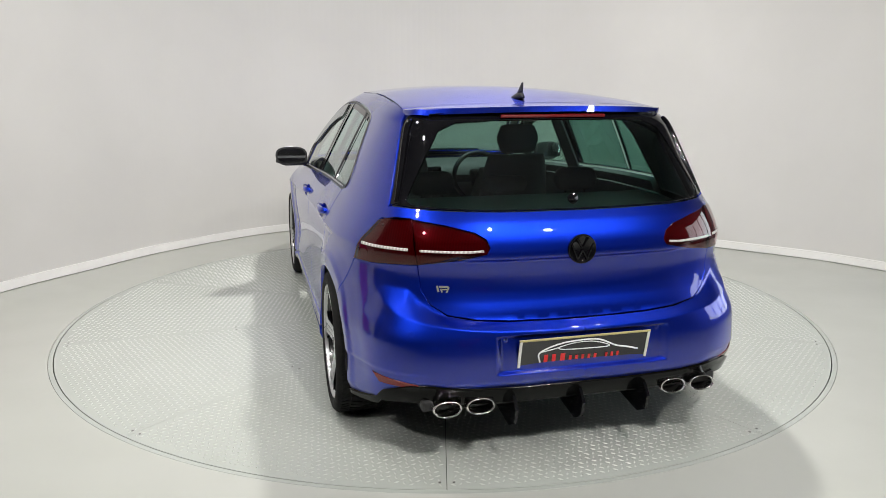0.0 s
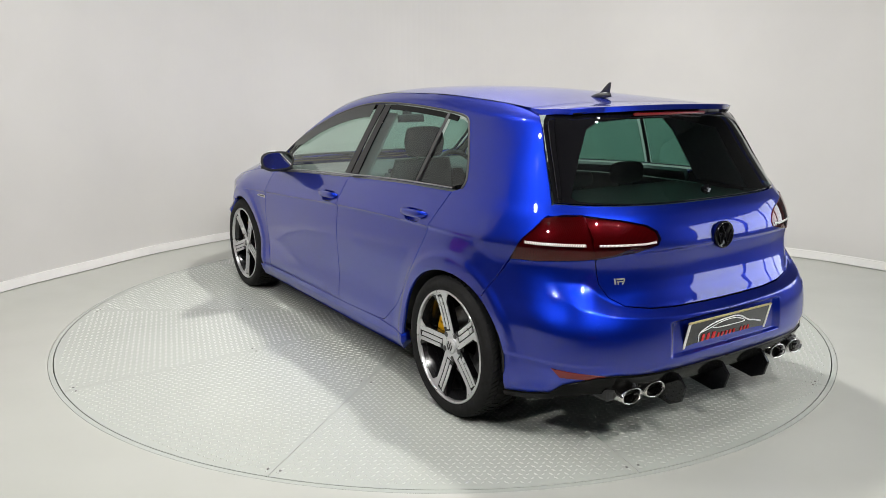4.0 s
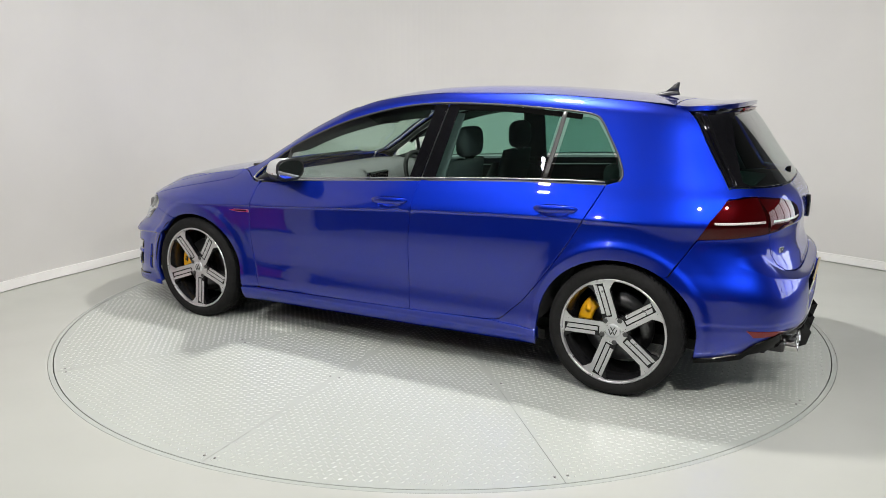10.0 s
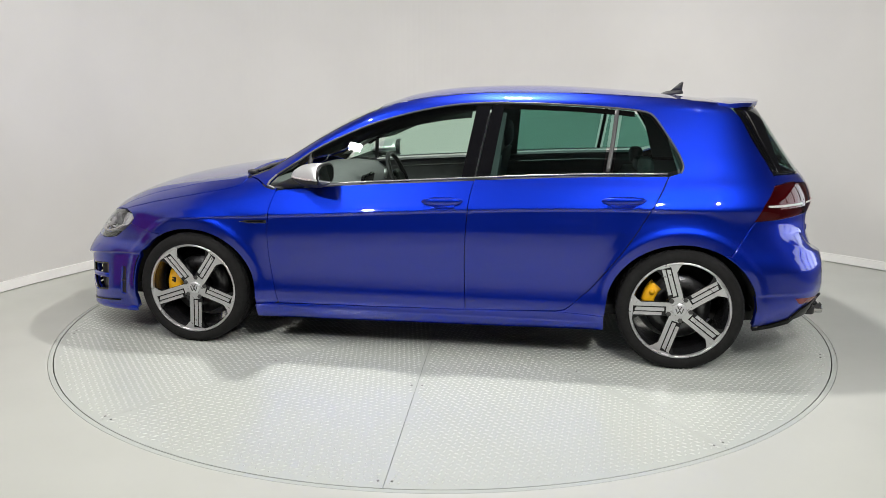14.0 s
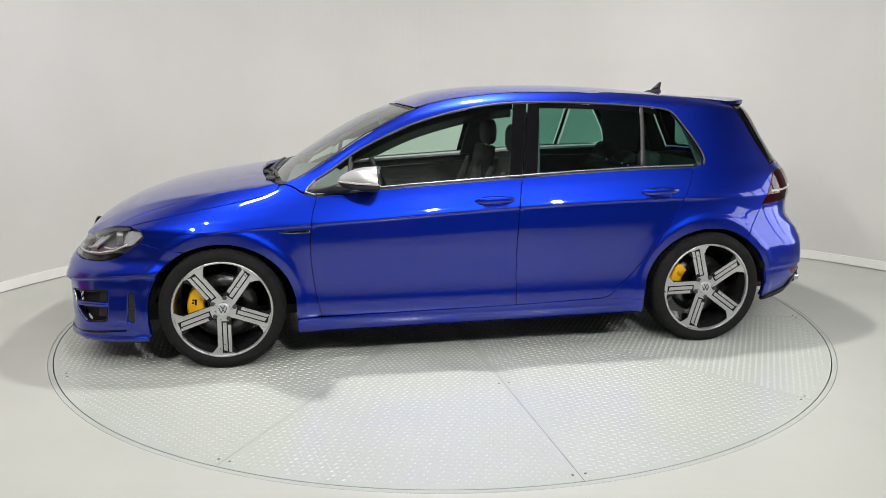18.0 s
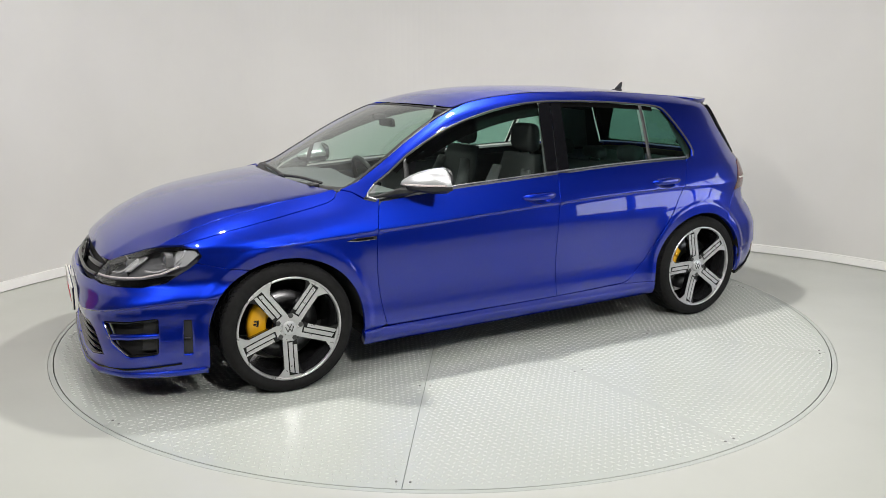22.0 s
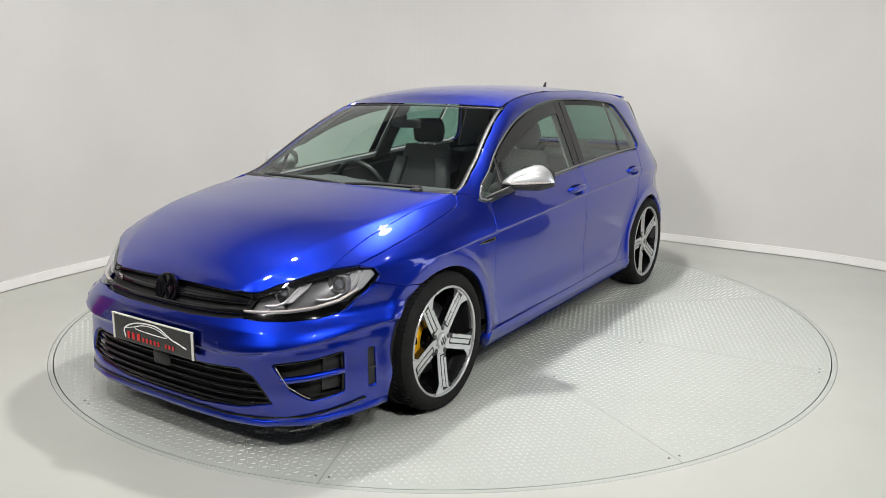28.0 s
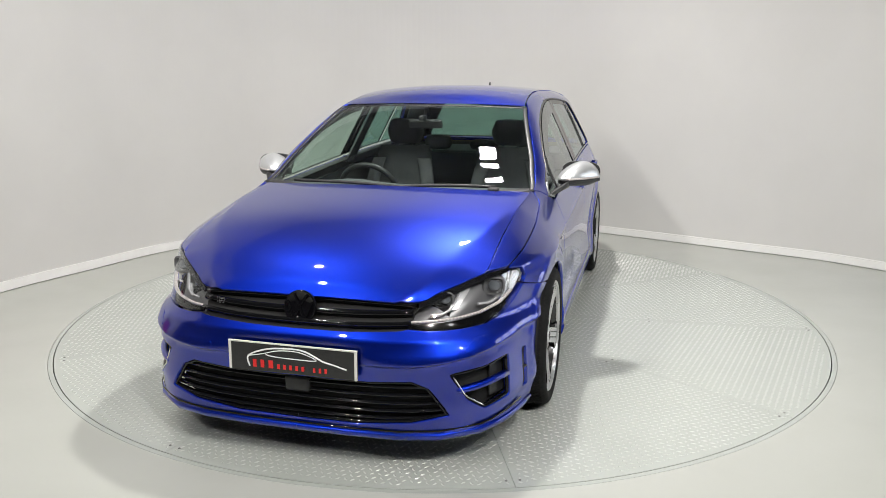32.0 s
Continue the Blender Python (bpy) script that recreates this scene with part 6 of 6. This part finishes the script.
def caliper(car, x, y, s, big):
    """Yellow brake caliper ahead of the axle, standing still with the car."""
    c = tagged(new("brake_caliper"), "yellow brake caliper")
    c.parent = car
    a0, a1, r0, r1 = (138, 200, 0.096, 0.184) if big else (136, 170, 0.125, 0.190)
    secs = []
    for a in np.radians(np.linspace(180 - a0, 180 - a1, 12)):
        k = 1.0
        ca, sa = math.cos(a), math.sin(a)
        secs.append([(x + r * ca, s * yy, HUB_Z + r * sa) for r, yy in ((r0, y - 0.045), (r0, y - 0.010), (r0 + 0.012, y), (r1 - 0.012, y), (r1, y - 0.010), (r1, y - 0.045))])
    lofted("body", secs, YELLOW, c)
    if big:                                  # dark mark, two short bars
        for dr, da, w, h in ((0.0, 0.0, 0.010, 0.030), (0.013, 0.06, 0.012, 0.008), (0.013, -0.04, 0.012, 0.008)):
            t = math.radians(12) + da
            bm = bmesh.new()
            box_bm(bm, (x + (0.140 + dr) * math.cos(t), s * (y + 0.001), HUB_Z + (0.140 + dr) * math.sin(t)), (w, 0.003, h), pose(0, 0, 0, 0, -8, 0))
            part("mark", bm, GLOSS_BLACK, c, smooth=False)
    for a in (() if big else (150,)):
        t = math.radians(180 - a)
        bm = bmesh.new()
        bmesh.ops.create_cone(bm, segments=14, radius1=0.016, radius2=0.014, depth=0.01, cap_ends=True, matrix=Matrix.Translation((x + 0.157 * math.cos(t), s * (y + 0.002), HUB_Z + 0.157 * math.sin(t))) @ pose(0, 0, 0, 90, 0, 0))
        part("piston_cap", bm, YELLOW, c)


def door_mirror(car, s):
    m = tagged(new("door_mirror"), "silver-capped door mirror on a black foot")
    m.parent = car
    # cap: rounded shell, swept back towards its outer end
    front = Curve((0.795, 0.702), (0.82, 0.720), (0.86, 0.708), (0.91, 0.668), (0.955, 0.616), (0.985, 0.566), (0.996, 0.540))
    crown = Curve((0.795, 0.972), (0.82, 0.994), (0.86, 1.017), (0.905, 1.029), (0.945, 1.020), (0.975, 0.996), (0.990, 0.972), (0.996, 0.950))
    secs, lower = [], []
    for y in (0.795, 0.805, 0.82, 0.84, 0.86, 0.885, 0.91, 0.935, 0.955, 0.97, 0.982, 0.990, 0.996):
        fx, bx, zt = float(front(y)), 0.524, float(crown(y))
        zm, zb = 0.944, 0.903 + 0.022 * float(smooth(0.93, 0.996, y)) + 0.008 * float(smooth(0.83, 0.795, y))
        arcs = [math.pi * k / 14 for k in range(15)]
        secs.append([(bx + (fx - bx) * math.sin(a / 2) ** 0.75, s * y, zm + (zt - zm) * math.cos(a / 2) ** 0.8) for a in arcs] + [(bx, s * y, zm)])
        lower.append([(bx + (fx - 0.006 - bx) * math.sin(a / 2) ** 0.75, s * y, zm - 0.001 - (zm - zb) * math.cos(a / 2) ** 0.8) for a in arcs] + [(bx, s * y, zm - 0.001)])
    cap = lofted("cap", secs, SILVER, m, "satin silver mirror cap")
    lofted("lower_shell", lower, SATIN_BLACK, m)
    # indicator strip, glass, foot
    st = [[(p[14][0] + 0.001 + c, p[14][1], 0.949 + d) for c, d in oval(0, 0, 0.004, 0.005, 8)] for p in secs[3:12]]
    lofted("indicator", st, WHITE_IN, m, "clear indicator strip")
    pts = oval(0, 0, 0.092, 0.050, 24, 2.8)
    rings = [[(0.525 + 0.12 * (a - 0.1), s * (0.896 + a), 0.968 + b) for a, b in pts], [(0.518 + 0.12 * (a - 0.1), s * (0.896 + a * 0.97), 0.968 + b * 0.97) for a, b in pts]]
    big = oval(0, 0, 0.101, 0.057, 24, 2.8)
    lofted("bezel", [[(0.528, s * (0.896 + a), 0.968 + b) for a, b in big], [(0.5205 + 0.12 * (a - 0.1), s * (0.896 + a), 0.968 + b) for a, b in big]], SATIN_BLACK, m, smooth_=False)
    lofted("mirror_glass", rings, MIRROR, m, smooth_=False)
    foot = []
    for t in np.linspace(0, 1, 8):
        y, z, x = 0.775 + 0.075 * t, 0.884 + 0.040 * t, 0.765 - 0.09 * t
        foot.append([(x + a, s * y, z + b) for a, b in oval(0, 0, 0.095 - 0.035 * t, 0.013 + 0.006 * t, 12, 2.6)])
    lofted("foot", foot, SATIN_BLACK, m)


def interior(car):
    """Cabin seen through the glass: floor pan, dashboard, wheel, seats, linings."""
    cab = tagged(new("cabin"), "dark cabin with grey cloth sports seats")
    cab.parent = car
    bm = bmesh.new()
    box_bm(bm, (-0.25, 0, 0.255), (2.9, 1.40, 0.05))
    box_bm(bm, (0.0, 0, 0.38), (1.3, 0.22, 0.24), bevel=0.03)
    box_bm(bm, (-1.45, 0, 0.50), (0.62, 1.16, 0.46), bevel=0.03)
    part("floor_pan", bm, UNDER, cab, smooth=False)
    # dashboard
    prof = [(0.62, 0.60), (0.55, 0.74), (0.56, 0.83), (0.64, 0.885), (0.80, 0.895), (0.98, 0.885), (1.02, 0.80), (1.0, 0.6)]
    secs = []
    for y in np.linspace(-0.69, 0.69, 15):
        k = 1 - 0.10 * (abs(y) / 0.69) ** 3
        hump = 0.022 * math.exp(-((y + 0.36) / 0.16) ** 2)
        secs.append([(0.62 + (x - 0.62) * k, y, z + (hump if z > 0.8 and x < 0.8 else 0)) for x, z in prof])
    lofted("dashboard", secs, DASH, cab)
    bm = bmesh.new()
    box_bm(bm, (0.535, 0.0, 0.80), (0.03, 0.23, 0.14), pose(0, 0, 0, 0, -12, 0), bevel=0.01)
    part("centre_screen", bm, GLOSS_BLACK, cab, smooth=False)
    bm = bmesh.new()
    bmesh.ops.create_cone(bm, segments=20, radius1=0.035, radius2=0.03, depth=0.02, cap_ends=True, matrix=Matrix.Translation((0.56, 0.60, 0.80)) @ pose(0, 0, 0, 0, 90, 0))
    part("air_vent", bm, SILVER, cab)
    bm = bmesh.new()
    bmesh.ops.create_cone(bm, segments=20, radius1=0.035, radius2=0.03, depth=0.02, cap_ends=True, matrix=Matrix.Translation((0.56, -0.60, 0.80)) @ pose(0, 0, 0, 0, 90, 0))
    part("air_vent", bm, SILVER, cab)
    # steering wheel on the car's right
    m = Matrix.Translation((0.40, -0.355, 0.800)) @ pose(0, 0, 0, 0, -68, 0)
    sw = new("steering_wheel")
    sw.parent = cab
    sw.matrix_basis = m
    rings = [[((0.178 + 0.016 * math.cos(q)) * math.cos(t), (0.178 + 0.016 * math.cos(q)) * math.sin(t), 0.016 * math.sin(q)) for q in np.linspace(0, 2 * math.pi, 11)[:-1]] for t in np.linspace(0, 2 * math.pi, 41)]
    lofted("rim", rings, SATIN_BLACK, sw, caps=False)
    bm = bmesh.new()
    box_bm(bm, (0, 0, -0.01), (0.13, 0.13, 0.05), bevel=0.02)
    box_bm(bm, (0, 0, -0.01), (0.05, 0.34, 0.02), bevel=0.006)
    box_bm(bm, (-0.09, 0, -0.01), (0.17, 0.05, 0.02), bevel=0.006)
    part("spokes", bm, SATIN_BLACK, sw, smooth=False)
    for y, x in ((0.36, 0.0), (-0.36, 0.0)):
        seat(cab, x, y)
    # rear bench and its head restraints
    secs = []
    for t in np.linspace(0, 1, 8):
        z = 0.42 + 0.48 * t
        x = -0.93 - 0.20 * t
        w = 0.60 - 0.05 * t
        secs.append([(x + a, b, z) for a, b in oval(0, 0, 0.075 - 0.02 * t, w, 28, 6)])
    lofted("rear_backrest", secs, CLOTH, cab)
    secs = [[(x, b, 0.40 + a) for b, a in oval(0, 0, 0.60, 0.09, 24, 5)] for x in (-0.48, -0.50, -0.92, -0.94)]
    lofted("rear_cushion", secs, CLOTH, cab)
    for y in (-0.36, 0.0, 0.36):
        headrest(cab, -1.155, y, 0.925, 0.11, 0.055 if y else 0.04)
    # parcel shelf, headlining, inner side panels
    bm = bmesh.new()
    box_bm(bm, (-1.47, 0, 0.905), (0.60, 1.40, 0.02), bevel=0.006)
    part("parcel_shelf", bm, DASH, cab, smooth=False)

    def liner(b, a):
        A = 2 * b - 1
        p = roof_point(-1.42 + 1.66 * a, A * 0.97)
        p[..., 2] -= 0.035
        return p
    P, f, N = grid_patch(liner, 17, 21)
    finish("headlining", [(P, f, N)], LINER, cab)
    for s in (1, -1):
        pts = [S(0.80, 0.30), S(-0.86, 0.30), S(-0.93, 0.52), S(-1.10, 0.72), S(-1.65, 0.76), S(-1.65, 0.93), S(-1.30, 0.955), S(-0.8, 0.952), S(-0.25, 0.925), S(0.4, 0.885), S(0.80, 0.860)]
        panel("door_lining", line(pts[::-1], 0.05), DASH, cab, side=s, off=-0.075, thick=0.01, gap=0, step=0.08)
        wc = [S(x, float(DLO_LOWC(x)) + 0.006) for x in np.linspace(-1.22, 0.82, 20)] + [S(x, float(DLO_LOWC(x)) - 0.10) for x in np.linspace(0.82, -1.22, 20)]
        panel("waist_lining", line(wc, 0.05), DASH, cab, side=s, off=-0.026, thick=0.03, gap=0, step=0.06)
        cp = [S(-1.30, 0.96), S(-1.66, 0.96), S(-1.53, 1.24), S(-1.17, 1.285), S(-1.22, 1.22)]
        panel("rear_pillar_lining", line(cp[::-1], 0.05), DASH, cab, side=s, off=-0.045, thick=0.01, gap=0, step=0.08)
        tl = [R(0.004, 0.70), R(0.66, 0.70), S(-1.64, 0.74), S(-1.64, 0.955), R(0.66, 0.975), R(0.004, 0.975)]
        panel("tailgate_lining", line(tl, 0.05), DASH, cab, side=s, off=-0.055, thick=0.006, gap=0, step=0.08)
        bp = [S(-0.20, 0.93), S(-0.36, 0.93), S(-0.40, 1.30), S(-0.27, 1.30)]
        panel("centre_pillar_lining", line(bp[::-1], 0.05), DASH, cab, side=s, off=-0.045, thick=0.01, gap=0, step=0.08)
        ap = [S(x, float(DLO_TOPC(x)) + 0.006) for x in np.linspace(0.1, 0.85, 10)] + [S(x, float(RAIL(x)) - 0.02) for x in np.linspace(0.9, 0.15, 10)]
        panel("screen_pillar_lining", line(ap, 0.05), DASH, cab, side=s, off=-0.03, thick=0.01, gap=0, step=0.08)
    bm = bmesh.new()
    box_bm(bm, (0.42, 0.0, 1.205), (0.025, 0.20, 0.052), pose(0, 0, 0, 0, 12, 0), bevel=0.012)
    box_bm(bm, (0.47, 0.0, 1.240), (0.08, 0.03, 0.03), bevel=0.008)
    part("rear_view_mirror", bm, SATIN_BLACK, cab, smooth=False)


def headrest(cab, x, y, z, w, h):
    secs = []
    for t in np.linspace(-1, 1, 11):
        q = (1 - abs(t) ** 4) ** 0.25 if abs(t) < 1 else 0.1
        secs.append([(x + a, y + t * w, z + h + b) for a, b in oval(0, 0, 0.042 * max(q, 0.2), h * max(q, 0.2), 14, 2.8)])
    lofted("head_restraint", secs, CLOTH, cab)
    for d in (-0.05, 0.05):
        bm = bmesh.new()
        bmesh.ops.create_cone(bm, segments=10, radius1=0.006, radius2=0.006, depth=0.09, cap_ends=True, matrix=Matrix.Translation((x, y + d, z - 0.02)))
        part("post", bm, CHROME, cab)


def seat(cab, x, y):
    st = new("front_seat")
    st.parent = cab
    tagged(st, "dark cloth sports seat with grey bolsters")
    secs = []
    for t in np.linspace(0, 1, 10):
        z = 0.46 + 0.56 * t
        xx = x - 0.10 - 0.21 * t - 0.03 * math.sin(math.pi * t)
        w = 0.245 - 0.02 * math.sin(math.pi * t) - 0.075 * t ** 3
        secs.append([(xx + a, y + b, z) for a, b in oval(0, 0, 0.065 - 0.02 * t, w, 24, 3.5)])
    lofted("backrest", secs, CLOTH, st)
    for d in (-1, 1):
        secs = []
        for t in np.linspace(0, 1, 9):
            z = 0.50 + 0.44 * t
            xx = x - 0.03 - 0.20 * t - 0.03 * math.sin(math.pi * t)
            secs.append([(xx + a, y + d * (0.205 - 0.05 * t ** 3) + b, z) for a, b in oval(0, 0, 0.040 * math.sin(math.pi * (0.15 + 0.7 * t)), 0.045, 12)])
        lofted("bolster", secs, SUEDE, st)
    secs = [[(xx, y + b, 0.42 + a) for b, a in oval(0, 0, 0.25, 0.085, 24, 4)] for xx in (x + 0.36, x + 0.34, x - 0.10, x - 0.14)]
    lofted("cushion", secs, CLOTH, st)
    headrest(st, x - 0.325, y, 1.030, 0.125, 0.085)


def underbody(car):
    """Dark floor pan and wheel-housing liners that close the body from below."""
    bm = bmesh.new()
    box_bm(bm, (-0.02, 0, 0.205), (1.85, 1.50, 0.05))
    box_bm(bm, (1.80, 0, 0.24), (0.44, 1.15, 0.10))
    box_bm(bm, (0.0, 0, 0.25), (3.5, 1.16, 0.06))
    box_bm(bm, (1.62, 0, 0.46), (0.70, 1.10, 0.30))
    part("underbody", bm, UNDER, car, smooth=False)
    for hub in (AXLE, -AXLE):
        for s in (1, -1):
            secs = []
            for a in np.radians(np.linspace(0, 180, 24)):
                r = 0.372
                x, z = hub + r * math.cos(a), max(0.24, HUB_Z + (r - 0.03 * max(0, math.sin(a))) * math.sin(a))
                secs.append([(x, s * 0.50, z), (x, s * 0.845, z)])
            lofted("wheel_housing", secs, UNDER, car, caps=False, close_ring=False)
            bm = bmesh.new()
            box_bm(bm, (hub, s * 0.55, 0.435), (0.74, 0.02, 0.39))
            part("inner_housing", bm, UNDER, car, smooth=False)


build_body(car)
front_end(car)
underbody(car)
interior(car)
for s in (1, -1):
    door_mirror(car, s)
    wheel(car, AXLE, 0.868, 54, s, "front")
    wheel(car, -AXLE, 0.868, 73, s, "rear")
    caliper(car, AXLE, 0.800, s, True)
    caliper(car, -AXLE, 0.798, s, False)


step_ladder((-0.45, -8.2, 0), 6)

# ---------------------------------------------------------------- movement: the table turns the car past the camera
def heading(t):
    return math.degrees(1.82222 + 0.081753 * t + 7.3494e-05 * t * t - 2.0498e-06 * t ** 3)


def motions():
    times = [2.0 * k for k in range(17)]
    walk(turntable, [(t, pose(0, 0, 0, 0, 0, heading(t))) for t in times])
    walk(car, [(t, pose(0, 0, 0, 0, 0, heading(t)) @ Matrix.Translation((-0.0435, 0.002, 0.0015))) for t in times])


motions()
